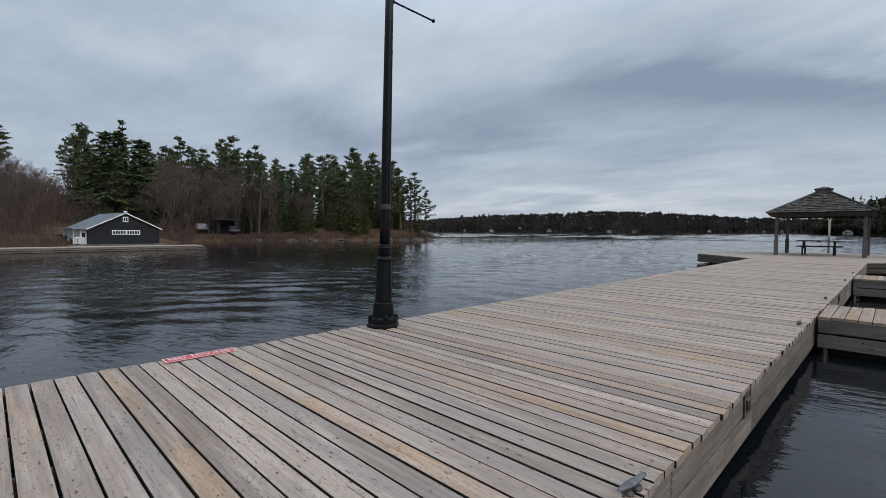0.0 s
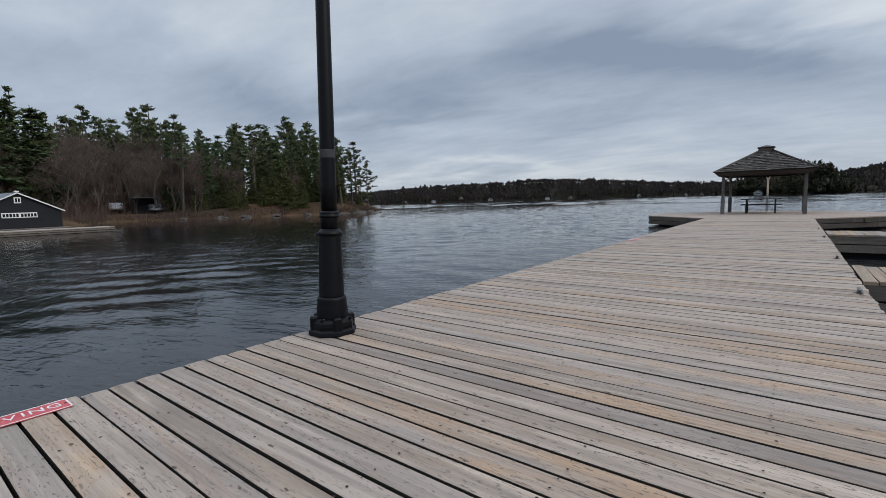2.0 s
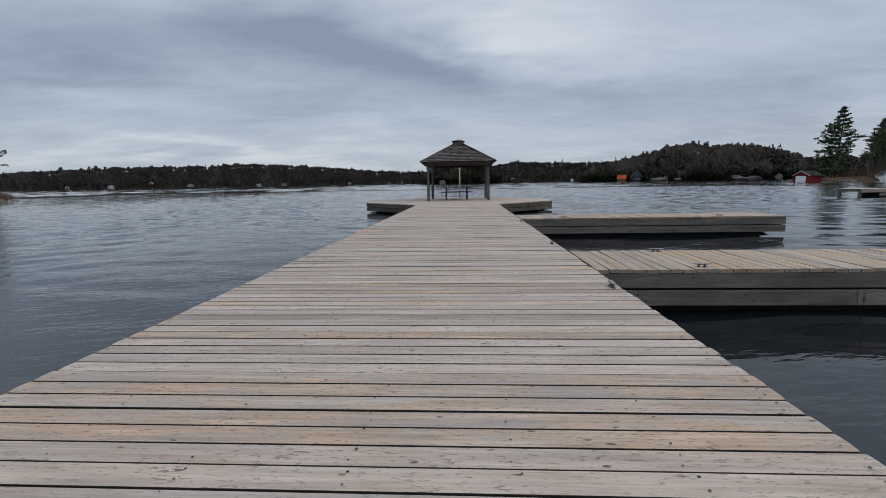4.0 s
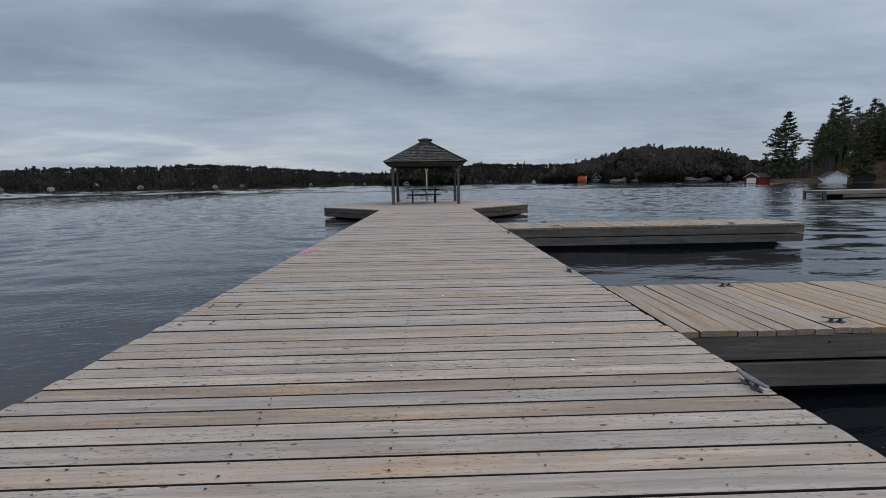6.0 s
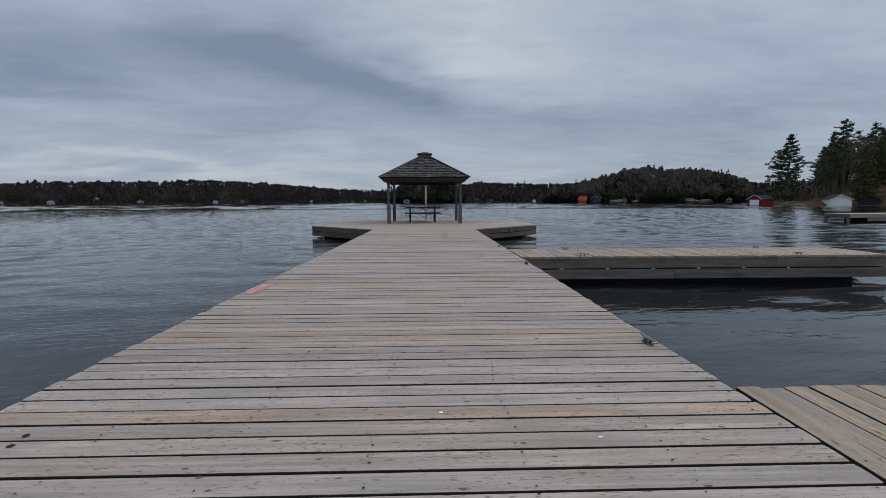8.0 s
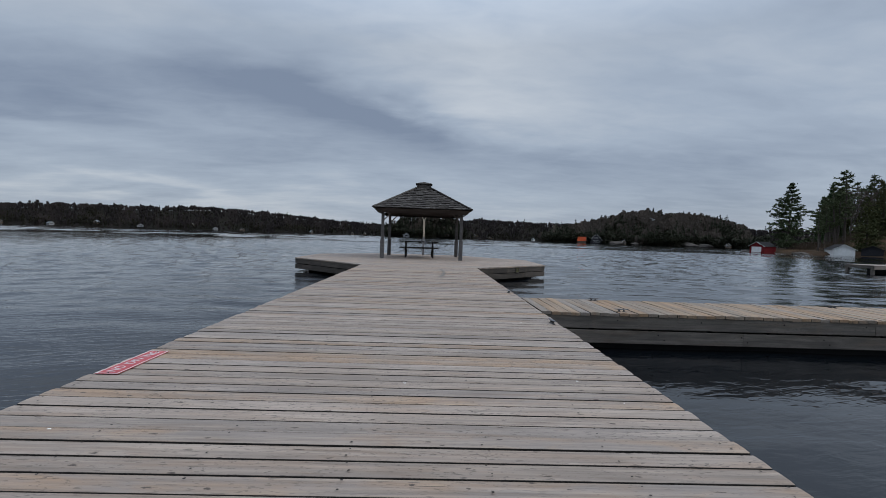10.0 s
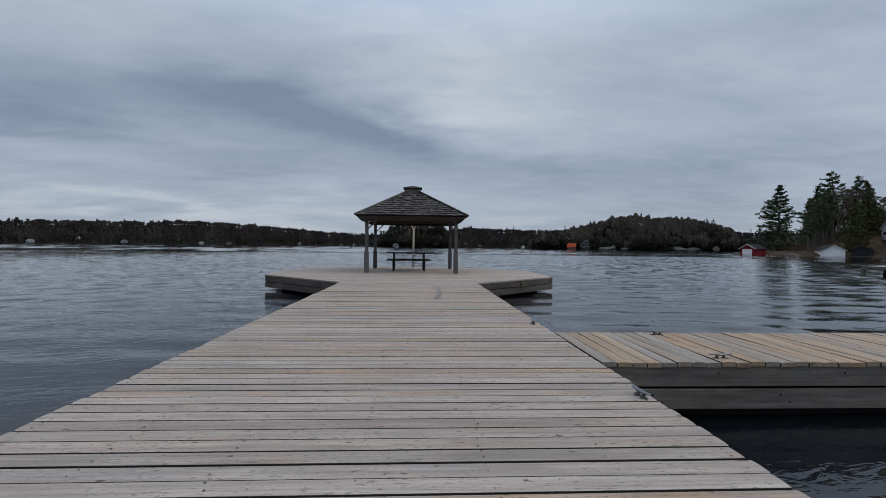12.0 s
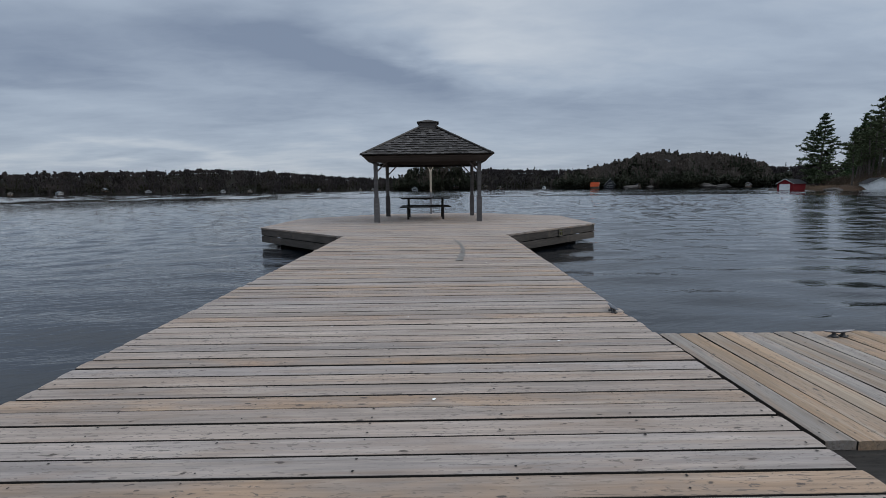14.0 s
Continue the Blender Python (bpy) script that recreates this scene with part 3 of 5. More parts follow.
# ---- lamp post ----
def lamp_post(x, y):
    post = thing("lamp_post", pose(x, y, 0, -0.8, 0.8, 20), "tall black cast lamp post bolted to the dock edge", "lamp post")
    part("base_flange", lathe([(0.0, 0.0), (0.196, 0.0), (0.2, 0.012), (0.195, 0.035), (0.178, 0.05), (0.182, 0.075), (0.178, 0.105), (0.160, 0.125), (0.13, 0.135)], 8), BLACK_PAINT, post)
    part("base_drum", lathe([(0.125, 0.05), (0.128, 0.15), (0.124, 0.22), (0.117, 0.265), (0.118, 0.285), (0.111, 0.305)], 32), BLACK_PAINT, post, smooth=True)
    part("lower_shaft", lathe([(0.106, 0.29), (0.102, 0.32), (0.088, 0.80), (0.086, 0.815)], 32), BLACK_PAINT, post, smooth=True)
    part("collar", lathe([(0.086, 0.80), (0.107, 0.815), (0.109, 0.825), (0.085, 0.842), (0.076, 0.86)], 32), BLACK_PAINT, post, smooth=True)
    part("neck", lathe([(0.073, 0.83), (0.071, 0.95), (0.071, 0.97)], 32), BLACK_PAINT, post, smooth=True)
    part("double_ring", lathe([(0.07, 0.95), (0.083, 0.955), (0.084, 0.967), (0.074, 0.972), (0.078, 0.985), (0.076, 0.995), (0.064, 1.005)], 32), BLACK_PAINT, post, smooth=True)
    part("pole", lathe([(0.063, 0.99), (0.0615, 1.2), (0.050, 3.6), (0.047, 4.3), (0.0, 4.305)], 32), BLACK_PAINT, post, smooth=True)
    part("tape_band", lathe([(0.0622, 1.425), (0.0624, 1.43), (0.0622, 1.485), (0.0618, 1.49)], 32), TAPE, post, "grey tape wrapped round the pole", smooth=True)
    for k in range(4):
        a = radians(45 + 90 * k)
        bm = bmesh.new()
        add_box(bm, -0.045, 0.045, -0.035, 0.035, 0.0, 0.12, 0.012)
        part("base_lug", bm, BLACK_PAINT, post, at=pose(0.135 * math.cos(a), 0.135 * math.sin(a), 0.03, 0, 0, math.degrees(a)))
        part("bolt", lathe([(0.0, 0.0), (0.016, 0.0), (0.016, 0.014), (0.008, 0.02)], 6), BLACK_PAINT, post, at=pose(0.165 * math.cos(a + 0.78), 0.165 * math.sin(a + 0.78), 0.125))
    part("hand_hole_screw", lathe([(0.0, 0.0), (0.009, 0.0), (0.007, 0.006)], 8), GALV, post, at=Matrix.Translation((0.0, -0.128, 0.13)) @ pose(0, 0, 0, 90))
    # banner arm near the top
    arm = bmesh.new()
    bmesh.ops.create_cone(arm, cap_ends=True, segments=10, radius1=0.011, radius2=0.011, depth=0.72, matrix=Matrix.Translation((0, 0, 0.36)))
    d = pose(0, 0, 3.93, 90, 0, 160)
    a = part("banner_arm", arm, BLACK_PAINT, post, at=d, smooth=True)
    ball = bmesh.new()
    bmesh.ops.create_uvsphere(ball, u_segments=14, v_segments=10, radius=0.024, matrix=Matrix.Translation((0, 0, 0.73)))
    part("arm_ball", ball, BLACK_PAINT, a, smooth=True)
    part("arm_clamp", lathe([(0.02, 0.03), (0.024, 0.045), (0.02, 0.075), (0.012, 0.08)], 12), BLACK_PAINT, a, smooth=True)
    return post


lamp_post(-1.726, 3.28)


# ---- warning signs ----
def no_diving_sign(x, y):
    s = thing("warning_sign", pose(x, y, 0.002 + CROWN, 0, 0, 90), "faded red no diving sign with white letters on the dock edge", "sign", "no diving signs on the dock")
    part("panel", box(-0.305, 0.305, -0.076, 0.076, 0, 0.005, 0.0015), SIGN_RED, s)
    b = bmesh.new()
    for q in ((-0.303, 0.303, 0.066, 0.074), (-0.303, 0.303, -0.074, -0.066), (-0.303, -0.295, -0.066, 0.066), (0.295, 0.303, -0.066, 0.066)):
        add_box(b, *q, 0.005, 0.0058)
    part("border", b, SIGN_WHITE, s, "white border line")
    x = -0.265
    for letter, adv in (("N", 0.066), ("O", 0.07), (" ", 0.038), ("D", 0.066), ("I", 0.032), ("V", 0.064), ("I", 0.032), ("N", 0.066), ("G", 0.07)):
        if letter != " ":
            part("letter", text_mesh(letter, 0.092), SIGN_WHITE, s, at=pose(x + adv / 2, 0, 0.0062))
        x += adv + 0.004
    for k in (-1, 1):
        part("screw", lathe([(0.0, 0.0), (0.006, 0.0), (0.005, 0.003)], 8), SCREW, s, at=pose(k * 0.285, 0, 0.005))


no_diving_sign(-1.845, 1.255)
no_diving_sign(-1.825, 12.58)


# ---- cleats ----
def cleat(m):
    c = thing("dock_cleat", m, "galvanised iron mooring cleat bolted to the planks", "cleat", "mooring cleats")
    bm = bmesh.new()
    secs = [(-0.14, 0.006, 0.058), (-0.12, 0.011, 0.055), (-0.06, 0.015, 0.05), (0.0, 0.018, 0.048), (0.06, 0.015, 0.05), (0.12, 0.011, 0.055), (0.14, 0.006, 0.058)]
    rings = [[bm.verts.new((x, r * 1.6 * math.cos(2 * math.pi * i / 10), z + 0.7 * r * math.sin(2 * math.pi * i / 10))) for i in range(10)] for x, r, z in secs]
    for a, b in zip(rings, rings[1:]):
        for i in range(10):
            bm.faces.new((a[i], a[(i + 1) % 10], b[(i + 1) % 10], b[i]))
    bm.faces.new(rings[0])
    bm.faces.new(rings[-1][::-1])
    bmesh.ops.recalc_face_normals(bm, faces=bm.faces)
    part("horn_bar", bm, GALV, c, smooth=True)
    for s in (-1, 1):
        part("foot", lathe([(0.034, 0.0), (0.034, 0.008), (0.02, 0.014), (0.014, 0.028), (0.015, 0.045)], 14), DARKIRON, c, at=pose(s * 0.042, 0, 0), smooth=True)
    for sx in (-1, 1):
        part("bolt_head", lathe([(0.0, 0.0), (0.011, 0.0), (0.009, 0.009), (0.003, 0.011)], 8), RUSTY, c, at=pose(sx * 0.085, 0, 0.0))
    for piece in c.children:
        piece.data.transform(Matrix.Scale(0.82, 4))
        piece.location *= 0.82
    return c


first = cleat(pose(1.885, 1.90, 0.0, 0, 0, 84))
for x, y, a in ((1.85, 7.20, 90), (1.845, 10.33, 90), (1.85, 14.63, 94), (1.84, 17.63, 88),
                (3.20, 8.20, 0), (3.16, 9.42, 2), (3.16, 15.71, 0), (3.17, 16.89, 3), (7.2, 8.16, 0), (7.2, 9.36, 0), (7.4, 15.71, 0), (7.4, 16.89, 0)):
    copy_thing(first, pose(x, y, 0.0, 0, 0, a))


# ---- slotted plates on the fascia ----
def side_plate(y, x=W - 0.008, turn=0.0, at=None):
    p = thing("mooring_plate", at or pose(x, y, -0.13), "rusty steel slot plate bolted to the dock side", "bracket", "slot plates on the dock side")
    b = bmesh.new()
    for q in ((-0.10, -0.075), (0.075, 0.10)):
        add_box(b, 0, 0.012, q[0], q[1], -0.10, 0.10, 0.002)
    for q in ((-0.10, -0.078), (0.078, 0.10)):
        add_box(b, 0.0005, 0.0125, -0.075, 0.075, q[0], q[1], 0.002)
    part("frame", b, RUSTY, p)
    part("backing", box(-0.006, 0.004, -0.075, 0.075, -0.078, 0.078), MOSSY, p, "mossy timber behind the slot")
    part("pin", bar((0.012, -0.07, 0.03), (0.012, 0.07, 0.03), 0.022, 0.022), RUSTY, p)
    part("pin", bar((0.012, -0.02, -0.06), (0.012, -0.02, 0.03), 0.02, 0.02), RUSTY, p)
    return p


side_plate(3.95)
side_plate(11.9)
pa = math.atan2(PL_MID - DOCK_END, PL_HALF - W)
side_plate(0, at=pose(W + 0.55 * (PL_HALF - W) + 0.006, DOCK_END + 0.55 * (PL_MID - DOCK_END) - 0.006, -0.13, 0, 0, math.degrees(pa) - 90))


# ---- gazebo ----
GX, GY, GH = -0.03, 30.65, 1.70      # centre and half the post spacing
EAVE, BEAM, RISE = 2.17, 2.05, 1.22
OVER = 2.10                          # half the roof's width at the eaves
CAP = 0.27


def courses(bm):
    me = mesh_of("shingle_courses", bm)
    me.materials.append(SHINGLE)
    me.materials.append(GRIME_SHADE)
    return me


def gazebo():
    g = thing("gazebo", pose(GX, GY, 0), "open wooden gazebo with a hipped cedar shingle roof", "gazebo")
    for sx in (-1, 1):
        for sy in (-1, 1):
            x, y = sx * GH, sy * GH
            p = part("post", box(x - 0.062, x + 0.062, y - 0.062, y + 0.062, 0, BEAM + 0.12, 0.006), POSTWOOD, g)
            sl = bmesh.new()
            for a, b in (((-0.084, 0.084), (-0.084, -0.064)), ((-0.084, 0.084), (0.064, 0.084)), ((-0.084, -0.064), (-0.063, 0.063)), ((0.064, 0.084), (-0.063, 0.063))):
                add_box(sl, x + a[0], x + a[1], y + b[0], y + b[1], 0.0, 0.82, 0.004)
            part("sleeve", sl, POSTWOOD, p, "board sleeve round the foot of the post")
            part("brace", bar((x - sx * 0.03, y, BEAM - 0.40), (x - sx * 0.46, y, BEAM + 0.03), 0.09, 0.04), TIMBER, g)
            part("brace", bar((x, y - sy * 0.03, BEAM - 0.40), (x, y - sy * 0.46, BEAM + 0.03), 0.04, 0.09), TIMBER, g)
    for s in (-1, 1):
        part("beam", box(-GH - 0.1, GH + 0.1, s * GH - 0.045, s * GH + 0.045, BEAM, BEAM + 0.185, 0.004), TIMBER, g)
        part("beam", box(s * GH - 0.044, s * GH + 0.044, -GH + 0.046, GH - 0.046, BEAM + 0.002, BEAM + 0.183, 0.004), TIMBER, g)
        # sloping fascia under the eaves
        f = bmesh.new()
        a, b = OVER - 0.03, OVER - 0.20
        q = [(-a, s * a, EAVE - 0.02), (a, s * a, EAVE - 0.02), (b, s * b, EAVE - 0.20), (-b, s * b, EAVE - 0.20)]
        f.faces.new([f.verts.new(v) for v in q])
        bmesh.ops.solidify(f, geom=f.faces[:], thickness=0.03)
        part("fascia", f, TIMBER, g)
        f = bmesh.new()
        q = [(s * a, -a, EAVE - 0.021), (s * a, a, EAVE - 0.021), (s * b, b, EAVE - 0.201), (s * b, -b, EAVE - 0.201)]
        f.faces.new([f.verts.new(v) for v in q])
        bmesh.ops.solidify(f, geom=f.faces[:], thickness=0.03)
        part("fascia", f, TIMBER, g)
        for u in (-1, 1):
            part("hip_rafter", bar((s * (GH + 0.2), u * (GH + 0.2), EAVE - 0.12), (s * CAP, u * CAP, EAVE + RISE * (1 - CAP / OVER) - 0.1), 0.05, 0.12), TIMBER, g)
    # roof deck
    roof = bmesh.new()
    top = EAVE + RISE * (1 - CAP / OVER)
    lo = [roof.verts.new(v) for v in ((-OVER, -OVER, EAVE), (OVER, -OVER, EAVE), (OVER, OVER, EAVE), (-OVER, OVER, EAVE))]
    hi = [roof.verts.new(v) for v in ((-CAP, -CAP, top), (CAP, -CAP, top), (CAP, CAP, top), (-CAP, CAP, top))]
    for i in range(4):
        roof.faces.new((lo[i], lo[(i + 1) % 4], hi[(i + 1) % 4], hi[i]))
    roof.faces.new(hi)
    bmesh.ops.solidify(roof, geom=roof.faces[:], thickness=0.04)
    deck = part("roof", roof, TIMBER, g)
    # shingles: the side towards the dock piece by piece, the others joined
    rng = random.Random(21)
    slope = math.atan2(RISE, OVER)
    run = (OVER - CAP) / math.cos(slope)
    rows = 12
    shared = [mesh_of("shingle", box(-w / 2, w / 2, -0.02, 0.23, 0.0, 0.030, 0.003)) for w in (0.09, 0.12, 0.15, 0.18)]
    for me in shared:
        me.transform(pose(0, 0, 0, -7.5))
        me.materials.append(SHINGLE)
        me.materials.append(GRIME_SHADE)
        # butt faces painted dark for the shadow lines between courses
        for face in me.polygons:
            face.material_index = 1 if face.normal.y < -0.6 else 0
    for side in range(4):
        joined = bmesh.new()
        for r in range(rows):
            s = run * r / rows
            half = OVER - s * math.cos(slope) - (0.10 if r else 0.02)
            x = -half + rng.uniform(0.0, 0.02)
            while x < half - 0.08:
                k = rng.randrange(4)
                w = (0.09, 0.12, 0.15, 0.18)[k]
                if x + w > half:
                    k, w = 0, 0.09
                mx = Matrix.Rotation(radians(90 * side), 4, "Z") @ Matrix.Translation((x + w / 2, -OVER + s * math.cos(slope) - 0.02, EAVE + s * math.sin(slope) + 0.012)) @ pose(0, 0, 0, math.degrees(slope), 0, rng.uniform(-1.5, 1.5)) @ Matrix.Translation((0, rng.uniform(-0.03, 0.02), rng.uniform(0, 0.012)))
                if side == 0:
                    part("shingle", shared[k], None, deck, at=mx)
                else:
                    joined.from_mesh(shared[k])
                    joined.verts.ensure_lookup_table()
                    n = len(shared[k].vertices)
                    for v in joined.verts[-n:]:
                        v.co = mx @ v.co
                x += w + 0.004
        if side:
            tagged(part("shingle_courses", courses(joined), None, deck), kind="stuff")
    for s in (-1, 1):
        for u in (-1, 1):
            part("hip_cap", bar((s * (OVER - 0.005), u * (OVER - 0.005), EAVE + 0.045), (s * CAP, u * CAP, top + 0.06), 0.12, 0.04), SHINGLE, deck)
    # cupola
    CUP = CAP * 1.2
    cup = part("cupola", box(-CUP, CUP, -CUP, CUP, top - 0.25, top + 0.18, 0.004), TIMBER, g)
    for s in (-1, 1):
        for z in (0.03, 0.08, 0.13):
            part("vent_slat", box(-CUP + 0.03, CUP - 0.03, s * (CUP + 0.001) - 0.008, s * (CUP + 0.001) + 0.008, top + z, top + z + 0.022), POSTWOOD, cup)
            part("vent_slat", box(s * (CUP + 0.001) - 0.008, s * (CUP + 0.001) + 0.008, -CUP + 0.03, CUP - 0.03, top + z, top + z + 0.022), POSTWOOD, cup)
    c2 = CUP + 0.055
    cap = bmesh.new()
    add_box(cap, -c2, c2, -c2, c2, top + 0.18, top + 0.205)
    lo = [cap.verts.new(v) for v in ((-c2 - 0.01, -c2 - 0.01, top + 0.206), (c2 + 0.01, -c2 - 0.01, top + 0.206), (c2 + 0.01, c2 + 0.01, top + 0.206), (-c2 - 0.01, c2 + 0.01, top + 0.206))]
    tip = cap.verts.new((0, 0, top + 0.33))
    cap.faces.new(lo[::-1])
    for i in range(4):
        cap.faces.new((lo[i], lo[(i + 1) % 4], tip))
    part("cupola_roof", cap, SHINGLE, cup)


gazebo()


# ---- picnic table ----
def picnic_table(x, y):
    t = thing("picnic_table", pose(x, y, 0, 0, 0, 1.5), "dark brown wooden picnic table under the gazebo", "table")
    for i in range(5):
        v = -0.33 + i * 0.165
        part("top_board", box(-0.9, 0.9, v - 0.075, v + 0.075, 0.725, 0.765, 0.004), TABLEWOOD, t)
    for s in (-1, 1):
        for v in (0.60, 0.755):
            part("bench_board", box(-0.92, 0.92, s * v - 0.07, s * v + 0.07, 0.43, 0.468, 0.004), TABLEWOOD, t)
    for s in (-1, 1):
        q = s * 0.63
        part("cross_bar", box(q - 0.035, q + 0.035, -0.80, 0.80, 0.36, 0.428, 0.005), TABLEWOOD, t)
        part("cross_bar", box(q - 0.034, q + 0.034, -0.36, 0.36, 0.66, 0.723, 0.005), TABLEWOOD, t)
        for u in (-1, 1):
            part("leg", bar((q, u * 0.66, 0.0), (q, u * 0.64, 0.38), 0.075, 0.075), TABLEWOOD, t)
            part("upright", bar((q, u * 0.40, 0.40), (q, u * 0.30, 0.68), 0.06, 0.06), TABLEWOOD, t)
    part("centre_cleat", box(-0.07, 0.07, -0.36, 0.36, 0.69, 0.724, 0.004), TABLEWOOD, t)


picnic_table(-0.17, 30.9)

# ---- pale post at the platform's far edge ----
pp = thing("marker_post", pose(-0.02, 33.9, 0), "slim pale wooden post at the far platform edge", "post")
part("shaft", box(-0.045, 0.045, -0.045, 0.045, 0.0, 1.86, 0.006), PALEWOOD, pp)
part("cap", box(-0.07, 0.07, -0.06, 0.06, 1.861, 1.90, 0.006), PALEWOOD, pp)
part("lower_sleeve", box(-0.056, 0.056, -0.056, 0.056, 0.0, 0.95, 0.004), GREYWALL, pp, "grey painted lower sleeve")
for k in (-1, 1):
    part("fork", bar((k * 0.03, 0, 1.90), (k * 0.13, 0, 2.06), 0.035, 0.035), PALEWOOD, pp)


# ---- land ----
def poly_distance(px, py, poly):
    """Distance to a plan polygon's outline, positive inside."""
    best = np.full(px.shape, 1e9)
    inside = np.zeros(px.shape, bool)
    for (ax, ay), (bx, by) in zip(poly, poly[1:] + poly[:1]):
        dx, dy = bx - ax, by - ay
        t = np.clip(((px - ax) * dx + (py - ay) * dy) / (dx * dx + dy * dy), 0, 1)
        best = np.minimum(best, np.hypot(px - ax - t * dx, py - ay - t * dy))
        if ay != by:
            inside ^= ((ay > py) != (by > py)) & (px < (bx - ax) * (py - ay) / (by - ay) + ax)
    return np.where(inside, best, -best)


def land(name, poly, step, height, material, label, margin=6):
    """A sheet of land over a plan polygon; height(x, y, d) with d metres from the shore."""
    xs = np.arange(min(p[0] for p in poly) - margin, max(p[0] for p in poly) + margin, step)
    ys = np.arange(min(p[1] for p in poly) - margin, max(p[1] for p in poly) + margin, step)
    gx, gy = np.meshgrid(xs, ys)
    d = poly_distance(gx, gy, poly)
    rough = np.array([noise.noise((x * 0.11, y * 0.11, 3.0)) for x, y in zip(gx.ravel(), gy.ravel())]).reshape(gx.shape)
    fine = np.array([noise.noise((x * 0.5, y * 0.5, 8.0)) for x, y in zip(gx.ravel(), gy.ravel())]).reshape(gx.shape)
    z = np.where(d > 0, WATER_Z + height(gx, gy, d) + (rough * 0.5 + fine * 0.15) * np.clip(d / 4, 0, 1), WATER_Z + np.maximum(d * 0.4, -2.0))
    nx = len(xs)
    verts = np.stack([gx.ravel(), gy.ravel(), z.ravel()], 1)
    keep = d > -step * 2.5
    faces = []
    for j in range(len(ys) - 1):
        for i in range(nx - 1):
            if keep[j, i] or keep[j + 1, i + 1]:
                a = j * nx + i
                faces.append((a, a + 1, a + nx + 1, a + nx))
    me = bpy.data.meshes.new(name)
    me.from_pydata(verts.tolist(), [], faces)
    ob = part(name, me, material, smooth=True)
    tagged(ob, label, "ground", kind="structure")

    def at(x, y):
        i = min(max((x - xs[0]) / step, 0), nx - 1.001)
        j = min(max((y - ys[0]) / step, 0), len(ys) - 1.001)
        a, b = int(i), int(j)
        fx, fy = i - a, j - b
        return float((z[b, a] * (1 - fx) + z[b, a + 1] * fx) * (1 - fy) + (z[b + 1, a] * (1 - fx) + z[b + 1, a + 1] * fx) * fy)

    return at


LEFT_POLY = [(-62, -60), (-58, -20), (-57.4, 2), (-57.6, 15.5), (-64, 18.5), (-70, 22.5), (-66.5, 30), (-62.5, 36), (-59.5, 46), (-56.5, 54.5), (-58.5, 58.5), (-70, 70), (-100, 100), (-170, 130), (-210, 40), (-200, -80)]
left_ground = land("ground_left_shore", LEFT_POLY, 1.6, lambda x, y, d: np.minimum(d * 0.28, 0.9) + 1.1 * smooth(1.0, 5.0, d) * smooth(30, 40, y) + smooth(4, 60, d) * (3.0 + 6.5 * smooth(45, 0, y)), BANK,
                   "brown leaf-covered wooded bank rising from the lake")
RIGHT_POLY = [(105, 143), (107, 137), (110.5, 134.5), (118, 129), (124, 121), (135, 108), (160, 84), (220, 60), (300, 120), (300, 280), (180, 250), (132, 185), (112, 160), (105, 150)]
right_ground = land("ground_right_shore", RIGHT_POLY, 2.5, lambda x, y, d: np.minimum(d * 0.25, 1.2) + smooth(8, 70, d) * 20, BANK,
                    "brown wooded headland with boathouses at its foot")


# ---- trees ----
class Soup:
    """Vertices and faces gathered for one mesh."""

    def __init__(self):
        self.v, self.f = [], []

    def tube(self, pts, radii, n=5):
        base = len(self.v)
        for i, (p, r) in enumerate(zip(pts, radii)):
            d = (pts[min(i + 1, len(pts) - 1)] - pts[max(i - 1, 0)]).normalized()
            a = d.orthogonal().normalized()
            b = d.cross(a)
            for k in range(n):
                t = 2 * math.pi * k / n
                self.v.append(p + a * (r * math.cos(t)) + b * (r * math.sin(t)))
        for i in range(len(pts) - 1):
            for k in range(n):
                q = base + i * n
                self.f.append((q + k, q + (k + 1) % n, q + n + (k + 1) % n, q + n + k))

    def blade(self, p, q, w, up):
        side = (q - p).cross(up)
        side = side.normalized() * w if side.length > 1e-6 else Vector((w, 0, 0))
        b = len(self.v)
        self.v += [p - side * 0.5, p + side * 0.5, q]
        self.f.append((b, b + 1, b + 2))

    def tuft(self, c, size, n, rng, flat=0.55):
        for _ in range(n):
            d = Vector((rng.gauss(0, 1), rng.gauss(0, 1), rng.gauss(0.15, flat)))
            d.normalize()
            s = size * rng.uniform(0.6, 1.2)
            o = c + d * s * 0.12
            self.blade(o, o + d * s, s * rng.uniform(0.35, 0.6), Vector((rng.gauss(0, 1), rng.gauss(0, 1), rng.gauss(0, 1))))

    def mesh(self, name, material):
        me = bpy.data.meshes.new(name)
        me.from_pydata([tuple(p) for p in self.v], [], self.f)
        me.materials.append(material)
        return me


